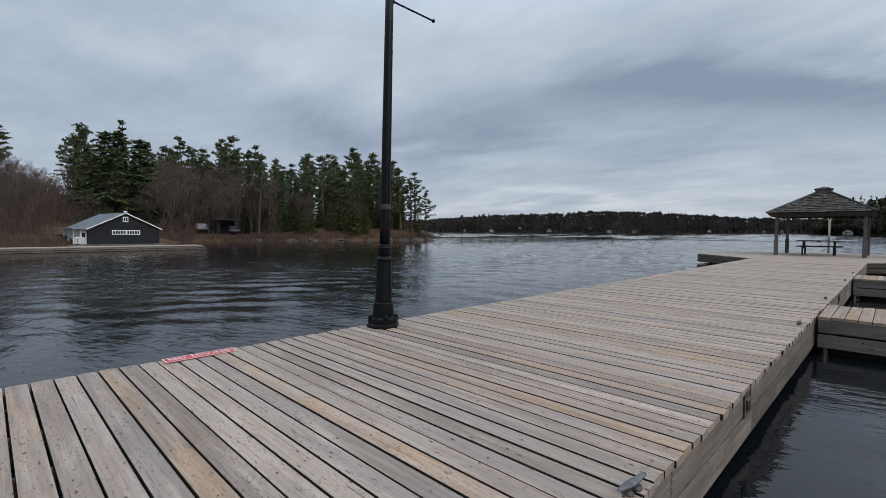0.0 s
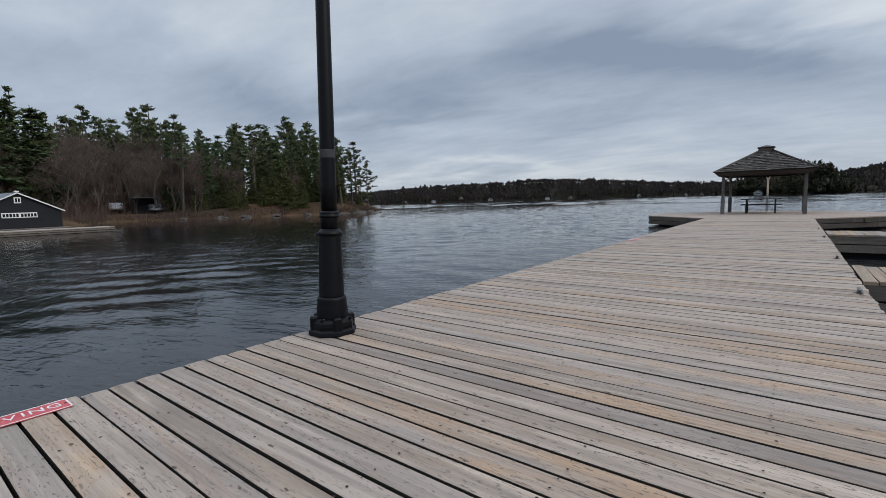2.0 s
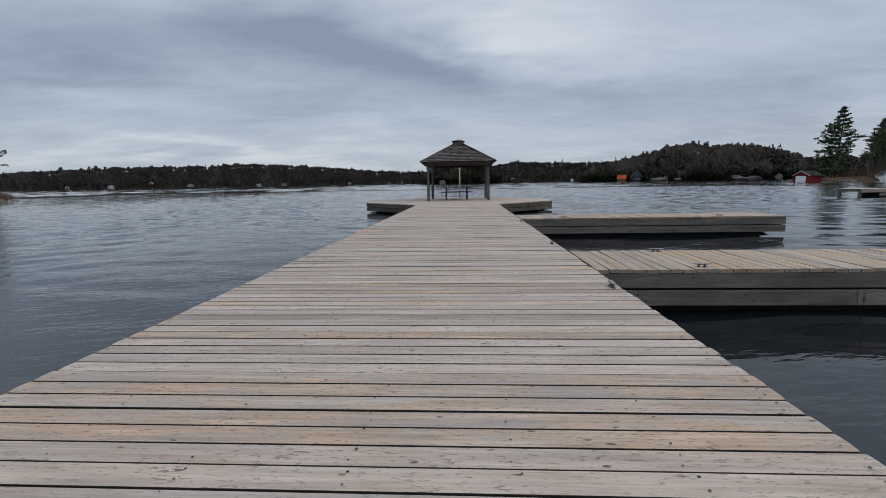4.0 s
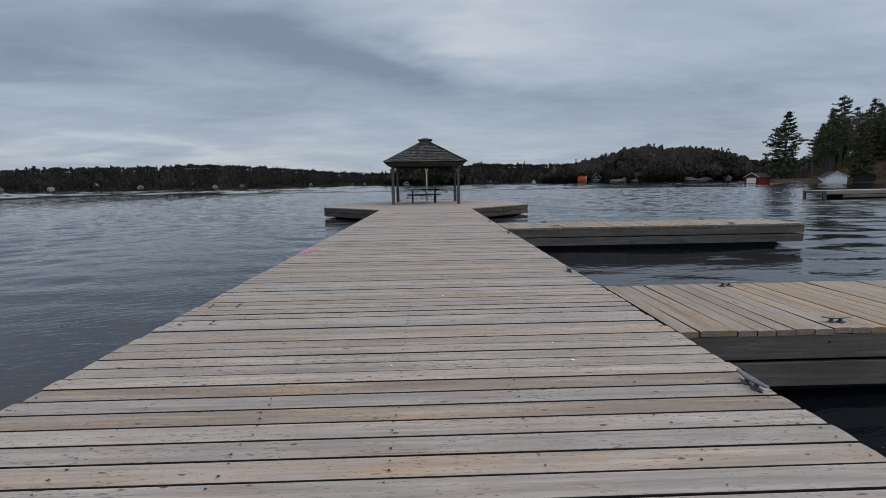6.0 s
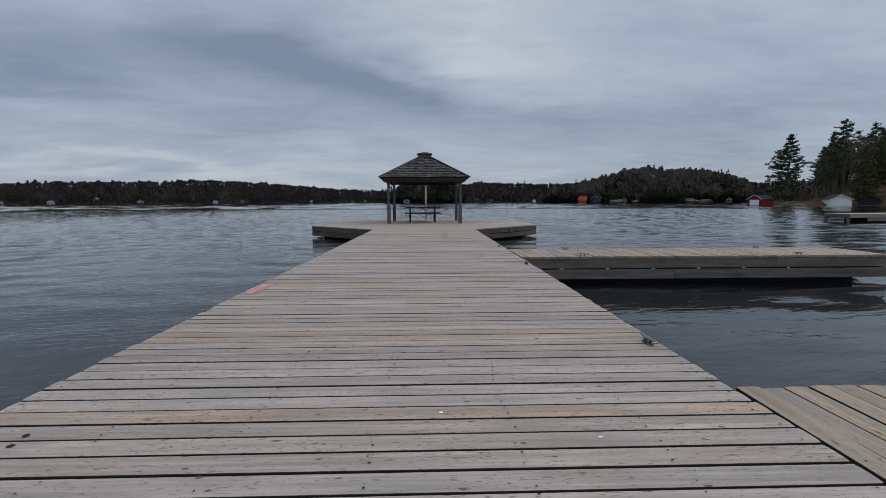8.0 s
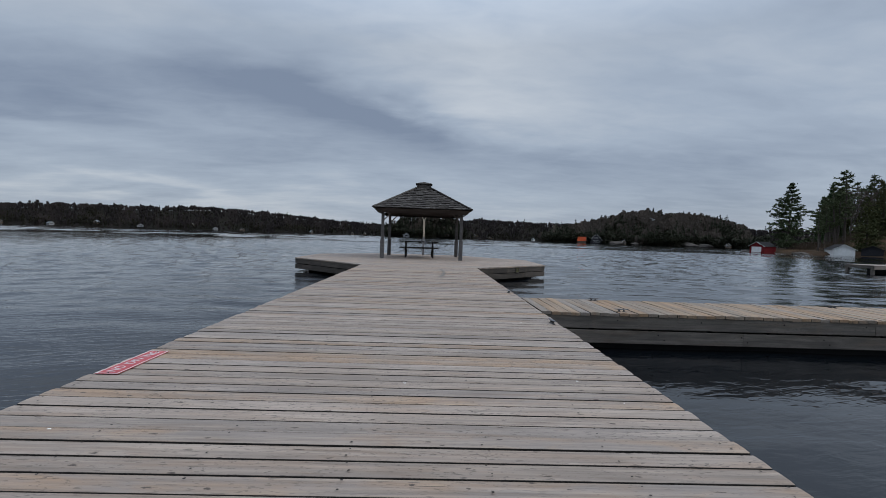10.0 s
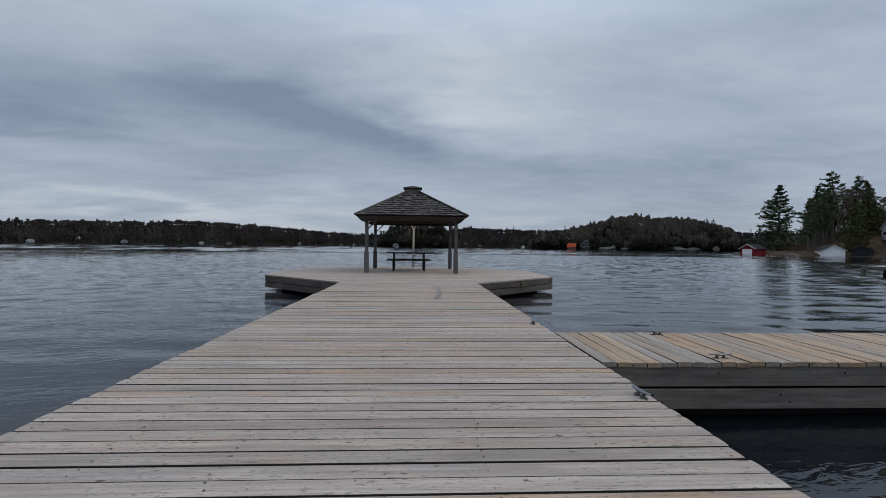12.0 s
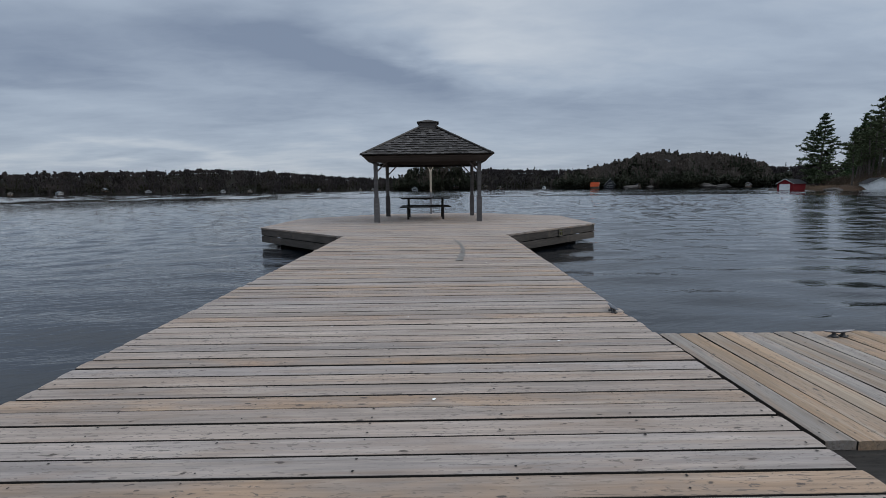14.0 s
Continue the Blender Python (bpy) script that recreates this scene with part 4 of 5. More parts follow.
def white_pine(seed, h, first=0.3, spread=0.24, bare=0.25, dense=1):
    """Trunk and crown meshes of a ragged pine with limbs in tiers."""
    rng = random.Random(seed)
    trunk, crown = Soup(), Soup()
    lean = Vector((rng.uniform(-0.03, 0.03), rng.uniform(-0.03, 0.03), 1))
    pts = [lean * (h * t) + Vector((math.sin(t * 5 + seed) * 0.012 * h, math.cos(t * 4) * 0.01 * h, 0)) for t in (0, 0.2, 0.4, 0.6, 0.8, 1.0)]
    trunk.tube(pts, [h * 0.016 * (1 - 0.92 * t) + 0.02 for t in (0, 0.2, 0.4, 0.6, 0.8, 1.0)], 7)
    z = first
    while z < 0.985:
        t = (z - first) / (1 - first)
        reach = h * spread * (0.55 + 0.45 * math.sin((0.2 + 0.75 * t) * math.pi)) * (1.0 if t < 0.45 else 1.0 - (t - 0.45) * 1.55)
        for k in range(rng.randint(3, 5) * dense):
            a = rng.uniform(0, 2 * math.pi)
            L = reach * rng.uniform(0.45, 1.15)
            if rng.random() < bare * (1 - t):
                L *= 0.35
            start = lean * (h * (z + rng.uniform(-0.012, 0.012)))
            d = Vector((math.cos(a), math.sin(a), 0))
            p1 = start + d * L * 0.55 + Vector((0, 0, L * rng.uniform(-0.05, 0.12)))
            p2 = start + d * L + Vector((0, 0, L * rng.uniform(0.0, 0.42)))
            trunk.tube([start, p1, p2], [0.012 * L + 0.02, 0.008 * L + 0.012, 0.008], 3)
            for j in range(int(6 + L * 3.6)):
                s = rng.uniform(0.35, 1.05)
                c = start.lerp(p1, s / 0.55) if s < 0.55 else p1.lerp(p2, (s - 0.55) / 0.45)
                side = d.cross(Vector((0, 0, 1))) * rng.gauss(0, 0.16 * L * s)
                crown.tuft(c + side + Vector((0, 0, rng.uniform(-0.02, 0.14) * h * 0.06)), h * 0.027 * rng.uniform(0.7, 1.3), 7, rng, 0.5)
        z += rng.uniform(0.034, 0.075)
    for j in range(10):
        crown.tuft(lean * h * rng.uniform(0.93, 0.985) + Vector((rng.gauss(0, 0.025), rng.gauss(0, 0.025), 0)) * h, h * 0.03, 5, rng, 0.5)
    return trunk.mesh("trunk", BARK), crown.mesh("crown", PINE)


def spruce(seed, h, material, width=0.19, first=0.05, full=1.0):
    """A dense cone of drooping boughs."""
    rng = random.Random(seed)
    trunk, crown = Soup(), Soup()
    trunk.tube([Vector((0, 0, h * t)) for t in (0, 0.5, 1)], [h * 0.013, h * 0.008, 0.02], 6)
    z = first
    while z < 0.98:
        reach = h * width * (1 - z) ** 0.8 * (0.65 + 0.35 * min(1, z / 0.2)) + 0.02 * h
        for k in range(int(5 + 5 * (1 - z) * full)):
            a = rng.uniform(0, 2 * math.pi)
            L = reach * rng.uniform(0.55, 1.15)
            s0 = Vector((0, 0, h * (z + rng.uniform(-0.015, 0.015))))
            d = Vector((math.cos(a), math.sin(a), 0))
            tip = s0 + d * L + Vector((0, 0, -L * rng.uniform(0.05, 0.35)))
            crown.blade(s0, tip, 0.05 * h * 0.3, Vector((0, 0, 1)))
            for j in range(max(3, int(L * 2.4))):
                s = rng.uniform(0.3, 1.03)
                c = s0.lerp(tip, s) + d.cross(Vector((0, 0, 1))) * rng.gauss(0, 0.14 * L)
                crown.tuft(c, h * 0.034 * rng.uniform(0.7, 1.2), 5, rng, 0.6)
        z += rng.uniform(0.022, 0.04)
    return trunk.mesh("trunk", BARK), crown.mesh("crown", material)


def bare_tree(seed, h, spread=0.4, depth=5):
    """A leafless broadleaf: upright stems and limbs, and a haze of twigs as its crown."""
    rng = random.Random(seed)
    wood, twigs = Soup(), Soup()

    def grow(p, d, L, r, level):
        q = p + d * L
        bend = (p + q) / 2 + Vector((rng.gauss(0, 0.05), rng.gauss(0, 0.05), 0)) * L
        if level < 3:
            wood.tube([p, bend, q], [r, r * 0.85, r * 0.68], 5 if level < 2 else 3)
        else:
            twigs.tube([p, bend, q], [r, r * 0.8, r * 0.5], 3)
        if level >= depth:
            for _ in range(6):
                e = (d + Vector((rng.gauss(0, 0.5), rng.gauss(0, 0.5), rng.gauss(0.25, 0.35)))).normalized()
                twigs.blade(q, q + e * L * rng.uniform(0.7, 1.5), 0.034, Vector((rng.gauss(0, 1), rng.gauss(0, 1), 0)))
            return
        for k in range(3 if level else 4):
            e = (d + Vector((rng.gauss(0, spread), rng.gauss(0, spread), rng.gauss(0.30, spread * 0.4)))).normalized()
            s = 1.0 if k == 0 else rng.uniform(0.4, 1.0)
            grow(p.lerp(q, s), e, L * rng.uniform(0.58, 0.82), r * 0.6, level + 1)

    grow(Vector((0, 0, -0.2)), Vector((rng.gauss(0, 0.05), rng.gauss(0, 0.05), 1)).normalized(), h * 0.31, h * 0.010, 0)
    return wood.mesh("trunk", BARK), twigs.mesh("crown", TWIG)


def tree_kind(name, meshes, label, group):
    t = thing(name, pose(0, 0, -50), label, "tree", group)
    part("trunk", meshes[0], None, t)
    part("crown", meshes[1], None, t)
    return t


H0 = 14.0
kinds = {
    "pine": [tree_kind("pine_tree", white_pine(s, H0, f, w, b), "tall ragged dark green pine on the shore", "pines on the shore") for s, f, w, b in ((1, 0.38, 0.22, 0.35), (2, 0.25, 0.24, 0.3), (3, 0.52, 0.20, 0.4), (4, 0.32, 0.17, 0.5), (5, 0.45, 0.19, 0.5))],
    "spruce": [tree_kind("spruce_tree", spruce(s, H0, SPRUCE, w), "dense dark green spruce on the shore", "spruces on the shore") for s, w in ((11, 0.20), (12, 0.16))],
    "cedar": [tree_kind("cedar_tree", spruce(s, H0, CEDAR, w, 0.02, 1.2), "bushy olive green cedar by the water", "cedars on the shore") for s, w in ((21, 0.26), (22, 0.31))],
    "bare": [tree_kind("bare_tree", bare_tree(s, H0, sp), "leafless grey-brown tree on the bank", "leafless trees on the shore") for s, sp in ((31, 0.36), (32, 0.45), (33, 0.30), (34, 0.40))],
}
used = {k: 0 for k in kinds}


def plant(kind, x, y, z, top, rng, stout=1.0):
    """A tree of a kind at x, y whose tip reaches the height top."""
    i = rng.randrange(len(kinds[kind]))
    s = max(0.12, (top - z) / (H0 * (1.12 if kind == "bare" else 1.0)))
    m = pose(x, y, z - 0.1, rng.uniform(-2, 2), rng.uniform(-2, 2), rng.uniform(0, 360)) @ Matrix.Diagonal((s * stout, s * stout, s, 1))
    if used[kind] < len(kinds[kind]) and i == used[kind] % len(kinds[kind]):
        kinds[kind][i].matrix_basis = m
        used[kind] += 1
        return
    src = kinds[kind][i]
    copy_thing(src, m @ Matrix.Diagonal((1 / src.scale.x, 1 / src.scale.y, 1 / src.scale.z, 1)))


def bearing(x, y):
    return math.degrees(math.atan2(x - 2.0, y - 0.3))


SKY_AZ = [-100, -89.7, -88, -85.8, -82.8, -79.5, -76.5, -74.3, -72.1, -68.5, -65.5, -60.9, -58, -56.1, -53.7, -50.5, -48.2, -46.9]
SKY_TAN = [0.17, 0.180, 0.165, 0.165, 0.190, 0.207, 0.187, 0.192, 0.181, 0.200, 0.160, 0.172, 0.168, 0.186, 0.186, 0.166, 0.122, 0.090]


def inside(x, y, poly):
    return float(poly_distance(np.array([x]), np.array([y]), poly)[0])


rng = random.Random(77)


def scatter_left(kind, count, y_range, depth, frac, stout=(0.85, 1.15), az_range=(-100, -46.7)):
    made, tries = 0, 0
    while made < count and tries < count * 60:
        tries += 1
        y = rng.uniform(*y_range)
        x = rng.uniform(-140, -55)
        d = inside(x, y, LEFT_POLY)
        if not depth[0] < d < depth[1]:
            continue
        az = bearing(x, y)
        if not az_range[0] < az < az_range[1]:
            continue
        if -76 < x < -55 and 4 < y < 18:
            continue
        if -80 < x < -66 and 23 < y < 31 and kind != "bare":
            continue
        dist = math.hypot(x - 2.0, y - 0.3)
        z = left_ground(x, y)
        top = 1.1 + dist * 0.94 * float(np.interp(az, SKY_AZ, SKY_TAN)) * rng.uniform(*frac)
        if top - z < 2.0:
            continue
        plant(kind, x, y, z, top, rng, rng.uniform(*stout))
        made += 1


# wooded point
scatter_left("pine", 50, (26, 85), (3, 50), (0.66, 1.06), (0.8, 1.1), az_range=(-68, -46.7))
scatter_left("spruce", 30, (30, 70), (5, 30), (0.5, 0.85), az_range=(-68, -48.4))
scatter_left("cedar", 34, (30, 60), (2.5, 9), (0.25, 0.62), (0.8, 1.2), az_range=(-66, -47.6))
scatter_left("bare", 18, (28, 56), (3, 14), (0.4, 0.7), az_range=(-68, -50))
scatter_left("cedar", 26, (30, 70), (8, 24), (0.42, 0.8), (0.8, 1.1), az_range=(-67, -48.6))
# hillside behind the boathouse
scatter_left("pine", 38, (-30, 45), (26, 60), (0.66, 1.07), (0.75, 1.1), az_range=(-84.5, -66))
scatter_left("pine", 8, (-30, 10), (20, 50), (0.9, 1.06), (1.0, 1.2), az_range=(-99, -87.6))
scatter_left("pine", 22, (-10, 36), (14, 60), (0.5, 0.9), (0.8, 1.1), az_range=(-82, -68))
for x, y, top in ((-82.0, 12.9, 16.0), (-81.3, 17.4, 15.6), (-86.0, 15.0, 17.0)):
    plant("spruce", x, y, left_ground(x, y), top, random.Random(int(top * 10)), 1.75)
scatter_left("spruce", 6, (-5, 28), (12, 26), (0.55, 0.85), (1.0, 1.3), az_range=(-83.5, -75.5))
scatter_left("bare", 92, (14, 46), (4, 34), (0.45, 0.92), (0.9, 1.3), az_range=(-78, -64))
scatter_left("bare", 62, (-30, 14), (6, 45), (0.45, 0.95), (0.9, 1.3), az_range=(-99, -81))
# pines at the tip
for x, y, top in ((-60.8, 53.0, 12.0), (-61.8, 56.5, 11.0), (-60.3, 50.0, 13.5), (-63.0, 58.5, 12.5)):
    plant("pine", x, y, left_ground(x, y), top, random.Random(int(top * 2)), 1.1)
plant("pine", -58.2, 56.6, left_ground(-58.2, 56.6), 8.7, random.Random(3), 0.8)


def brush(name, spots, blades, h, material, label):
    """Leafless undergrowth: many thin stems from many roots."""
    s, r = Soup(), random.Random(len(spots))
    for x, y, z, k in spots:
        for _ in range(blades):
            p = Vector((x + r.gauss(0, 0.7), y + r.gauss(0, 0.7), z - 0.1))
            L = h * k * r.uniform(0.4, 1.1)
            q = p + Vector((r.gauss(0, 0.28) * L, r.gauss(0, 0.28) * L, L))
            s.blade(p, q, 0.055, Vector((r.gauss(0, 1), r.gauss(0, 1), 0.1)))
            for _ in range(4):
                a = p.lerp(q, r.uniform(0.3, 0.95))
                s.blade(a, a + Vector((r.gauss(0, 0.35), r.gauss(0, 0.35), r.uniform(0.1, 0.6))) * L * 0.42, 0.034, Vector((r.gauss(0, 1), r.gauss(0, 1), 0)))
    return tagged(part(name, s.mesh(name, material), None), label, "brush", kind="stuff")


spots = []
while len(spots) < 900:
    x, y = rng.uniform(-125, -56), rng.uniform(-35, 62)
    d = inside(x, y, LEFT_POLY)
    az = bearing(x, y)
    if not 1.0 < d < 46 or (-75 < x < -55 and 5 < y < 16.5) or not -100 < az < -47 or (-78 < x < -66 and 24 < y < 30):
        continue
    if az > -66 and rng.random() < 0.62:
        continue
    k = 0.35 if az > -66 else 0.55 + 0.6 * min(1, d / 20)
    spots.append((x, y, left_ground(x, y), k))
while len(spots) < 1250:
    x, y = rng.uniform(-75, -56), rng.uniform(-35, 62)
    if 0.2 < inside(x, y, LEFT_POLY) < 2.2 and not (-75 < x < -55 and 5 < y < 16.5):
        spots.append((x, y, left_ground(x, y), 0.22))
brush("undergrowth", spots, 15, 4.2, BRUSH, "tangled brown leafless undergrowth on the bank")

# headland with its tall pines
RIGHT_AZ = [34, 39.6, 40.4, 41.3, 42.1, 42.8, 43.9, 44.9, 46, 47.5, 49, 55]
RIGHT_TAN = [0.03, 0.055, 0.075, 0.10, 0.123, 0.136, 0.143, 0.125, 0.09, 0.10, 0.15, 0.15]
big_pine = tree_kind("pine_tree", white_pine(41, 21.0, 0.04, 0.25, 0.05, 2), "tall broad pine standing alone at the water", "pines on the shore")
big_pine.matrix_basis = pose(113.0, 149.5, right_ground(113, 149.5) - 0.1, 0, 0, 30)
plant("pine", 115.5, 150.5, right_ground(115.5, 150.5), 12.0, random.Random(5), 1.2)
made = 0
while made < 150:
    x, y = rng.uniform(100, 230), rng.uniform(70, 215)
    d = inside(x, y, RIGHT_POLY)
    az = math.degrees(math.atan2(x - 0.3, y - 7.0))
    if d < 6 or not 40.5 < az < 56 or (abs(az - 46.0) < 0.8 and math.hypot(x, y - 7) < 205):
        continue
    dist = math.hypot(x, y - 7)
    z = right_ground(x, y)
    top = 1.0 + dist * float(np.interp(az, RIGHT_AZ, RIGHT_TAN)) * rng.uniform(0.6, 1.03)
    if top - z < 3 or top - z > 26:
        continue
    plant(rng.choice(("pine", "pine", "pine", "spruce", "cedar", "bare")), x, y, z, top, rng, rng.uniform(0.9, 1.3))
    made += 1
spots = []
while len(spots) < 420:
    x, y = rng.uniform(98, 180), rng.uniform(95, 190)
    d = inside(x, y, RIGHT_POLY)
    if 2.5 < d < 45 and 38.5 < math.degrees(math.atan2(x - 0.3, y - 7.0)) < 50:
        spots.append((x, y, right_ground(x, y), 0.6))
brush("undergrowth", spots, 14, 4.6, BRUSH, "brown leafless undergrowth on the headland")


# ---- far shores ----
def far_strip(name, az, tans, r0, depth, tree_h, label, count, seed, conifer, evergreen, leafless):
    """A wooded ridge in an arc: land, and its woods as two sheets of crowns."""
    r = random.Random(seed)
    a0, a1 = az[0], az[-1]
    n, k = int((a1 - a0) * 2) + 1, 9
    verts, faces = [], []

    def rad(a):
        return r0 * (1 + 0.035 * math.sin(a * 0.35 + seed) + 0.02 * math.sin(a * 1.1))

    def ground(a, t):
        crest = max(2.0, rad(a) * float(np.interp(a, az, tans)) - tree_h * 0.55)
        return WATER_Z - 0.4 + min(t * 14, 1) * 1.4 + crest * float(smooth(0.03, 0.85, np.array(t)))

    for i in range(n):
        a = a0 + (a1 - a0) * i / (n - 1)
        for j in range(k):
            t = j / (k - 1)
            R = rad(a) + depth * t
            verts.append((R * math.sin(radians(a)), R * math.cos(radians(a)), ground(a, t)))
    for i in range(n - 1):
        for j in range(k - 1):
            q = i * k + j
            faces.append((q, q + 1, q + k + 1, q + k))
    me = bpy.data.meshes.new(name)
    me.from_pydata(verts, [], faces)
    tagged(part(name, me, FARGROUND), label, "ground", kind="structure")
    soups = {True: Soup(), False: Soup()}
    up = Vector((0, 0, 1))
    for _ in range(count):
        a = r.uniform(a0, a1)
        t = r.random() ** 1.2
        patch = noise.noise((a * 0.35, t * 3.0, seed))
        con = r.random() < conifer + patch * 0.9 + 0.5 * max(0.0, 1 - 3.5 * t) - (0.75 * t if conifer < 0.7 else 0.0)
        R = rad(a) + depth * (0.01 + 0.95 * t)
        p = Vector((R * math.sin(radians(a)), R * math.cos(radians(a)), ground(a, t) - 0.4))
        h = tree_h * r.uniform(0.62, 0.98) * (1.35 if r.random() < (0.03 if conifer < 0.7 else 0.07) else 1.0) * (1.0 + 0.35 * noise.noise((a * 1.3, t * 4.0, seed + 3.0)))
        s = soups[con]
        if not con:
            # a leafless crown: stems fanning out and up into a haze of twigs
            h *= 0.84
            for i in range(15):
                u, k = r.uniform(0, 2 * math.pi), r.uniform(0.15, 1.0)
                f = p + up * (h * r.uniform(-0.1, 0.35))
                q = p + Vector((math.cos(u), math.sin(u), 0)) * (h * 0.36 * k) + up * (h * (1.0 - 0.5 * k * k) * r.uniform(0.88, 1.06))
                s.blade(q, f, h * 0.20, Vector((math.sin(a), math.cos(a), 0)) if i % 2 else Vector((r.gauss(0, 1), r.gauss(0, 1), 0.2)))
            continue
        spire = r.random() < 0.3
        w = h * (r.uniform(0.14, 0.20) if spire else r.uniform(0.22, 0.34))
        for i in range(26):
            q = r.uniform(0.06, 0.98)
            reach = w * ((1.05 - q) if spire else (0.5 + 0.9 * q if q < 0.55 else 1.9 * (1.03 - q) + 0.12)) * r.uniform(0.7, 1.3)
            u = r.uniform(0, 2 * math.pi)
            d = Vector((math.cos(u), math.sin(u), 0))
            f = p + up * (h * q)
            s.blade(f - up * (h * 0.05), f + d * reach + up * (h * r.uniform(-0.03, 0.07)), h * r.uniform(0.12, 0.2), d if r.random() < 0.75 else up)
        s.blade(p + up * (h * 0.7), p + up * (h * 1.02), h * 0.10, Vector((math.sin(a), math.cos(a), 0)))
    tagged(part("far_conifers", soups[True].mesh("far_conifers", evergreen), None), "dark evergreen woods on the far shore", "woods", kind="stuff")
    tagged(part("far_bare_woods", soups[False].mesh("far_bare_woods", leafless), None), "leafless grey-brown woods on the far shore", "woods", kind="stuff")
    return ground, rad


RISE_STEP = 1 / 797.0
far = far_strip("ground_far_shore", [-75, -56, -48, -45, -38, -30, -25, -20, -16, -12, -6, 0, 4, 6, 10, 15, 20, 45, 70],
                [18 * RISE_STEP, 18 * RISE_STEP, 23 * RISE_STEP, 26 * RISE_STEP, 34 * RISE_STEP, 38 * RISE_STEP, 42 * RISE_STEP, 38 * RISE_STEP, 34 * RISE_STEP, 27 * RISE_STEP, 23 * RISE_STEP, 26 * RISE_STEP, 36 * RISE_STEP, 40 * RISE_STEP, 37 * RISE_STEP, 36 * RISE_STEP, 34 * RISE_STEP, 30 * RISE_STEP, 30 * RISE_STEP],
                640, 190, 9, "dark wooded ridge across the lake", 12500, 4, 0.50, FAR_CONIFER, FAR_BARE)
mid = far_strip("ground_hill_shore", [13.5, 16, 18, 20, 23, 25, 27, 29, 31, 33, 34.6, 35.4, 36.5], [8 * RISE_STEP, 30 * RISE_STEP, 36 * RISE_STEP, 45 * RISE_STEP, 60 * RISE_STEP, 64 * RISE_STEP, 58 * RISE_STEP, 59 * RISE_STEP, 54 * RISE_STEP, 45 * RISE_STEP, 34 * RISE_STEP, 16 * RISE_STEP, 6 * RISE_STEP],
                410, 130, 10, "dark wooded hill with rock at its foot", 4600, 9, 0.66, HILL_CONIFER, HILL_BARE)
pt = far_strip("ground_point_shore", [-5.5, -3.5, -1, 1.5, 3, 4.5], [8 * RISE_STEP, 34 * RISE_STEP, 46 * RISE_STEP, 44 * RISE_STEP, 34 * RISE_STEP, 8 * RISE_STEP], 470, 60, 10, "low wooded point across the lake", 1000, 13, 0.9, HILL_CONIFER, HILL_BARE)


def arc_point(strip, az, t, depth):
    g, rad = strip
    R = rad(az) + depth * t
    return R * math.sin(radians(az)), R * math.cos(radians(az)), g(az, t)


# ---- buildings on the shores ----
def house(name, x, y, z, turn, w, d, eave, ridge, wall, roof, label, category="house", group="", over=0.35, windows=(), doors=(), trim=None):
    """A gabled building; its gable end, w wide, faces -y before the turn."""
    h = thing(name, pose(x, y, z, 0, 0, turn), label, category, group)
    bm = bmesh.new()
    a = [bm.verts.new(v) for v in ((-w / 2, 0, 0), (w / 2, 0, 0), (w / 2, 0, eave), (0, 0, ridge), (-w / 2, 0, eave))]
    b = [bm.verts.new(v) for v in ((-w / 2, d, 0), (w / 2, d, 0), (w / 2, d, eave), (0, d, ridge), (-w / 2, d, eave))]
    bm.faces.new(a)
    bm.faces.new(b[::-1])
    for i in range(5):
        bm.faces.new((a[i], b[i], b[(i + 1) % 5], a[(i + 1) % 5]))
    bmesh.ops.recalc_face_normals(bm, faces=bm.faces)
    walls = part("wall", bm, wall, h)
    sl = (ridge - eave) / (w / 2)
    for s in (-1, 1):
        r = bmesh.new()
        e = w / 2 + over
        q = [(0, -over, ridge + 0.06), (s * e, -over, ridge + 0.06 - sl * e), (s * e, d + over, ridge + 0.06 - sl * e), (0, d + over, ridge + 0.06)]
        r.faces.new([r.verts.new(v) for v in q])
        bmesh.ops.solidify(r, geom=r.faces[:], thickness=0.12)
        pr = part("roof", r, roof, h)
        part("rake_board", bar((0, -over - 0.02, ridge), (s * e, -over - 0.02, ridge - sl * e), 0.05, 0.10), trim or WHITE, pr, "" if trim else "white rake trim")
    for x0, x1, z0, z1, panes in windows:
        f = part("window", box(x0, x1, -0.07, -0.003, z0, z1, 0.01), WHITE, walls, "white framed window")
        n = max(1, panes)
        step = (x1 - x0 - 0.1) / n
        for i in range(n):
            xa = x0 + 0.05 + i * step
            part("pane", box(xa + 0.03, xa + step - 0.03, -0.085, -0.072, z0 + 0.09, z1 - 0.09), GLASS_DARK, f)
    for x0, x1, z0, z1, m in doors:
        part("door", box(x0, x1, -0.05, -0.003, z0, z1, 0.01), m, walls)
    return h


# charcoal boathouse and its wharf
turn = math.degrees(math.atan2(0.995, -0.1))
bx, by = -56.5, 10.65
bh = house("boathouse", bx, by, WATER_Z + 0.10, turn, 6.55, 9.0, 1.67, 3.33, CHARCOAL, METALROOF, "charcoal boathouse with grey metal roof and white trim", "boathouse",
           over=0.22, windows=((-1.24, 0.05, 1.00, 1.48, 5), (0.06, 1.35, 1.00, 1.48, 5), (-0.24, 0.26, 2.36, 2.92, 2)))
for v in (1.2, 3.2, 5.2):
    part("porch_post", box(-4.30, -4.18, v - 0.06, v + 0.06, 0, 1.55, 0.01), WHITE, bh)
part("porch_wall", box(-3.85, -3.30, 0.5, 7.0, 0.0, 1.60, 0.01), WHITE, bh, "white side porch wall")
part("porch_window", box(-3.72, -3.42, 0.46, 0.498, 0.65, 1.2), GLASS_DARK, bh)
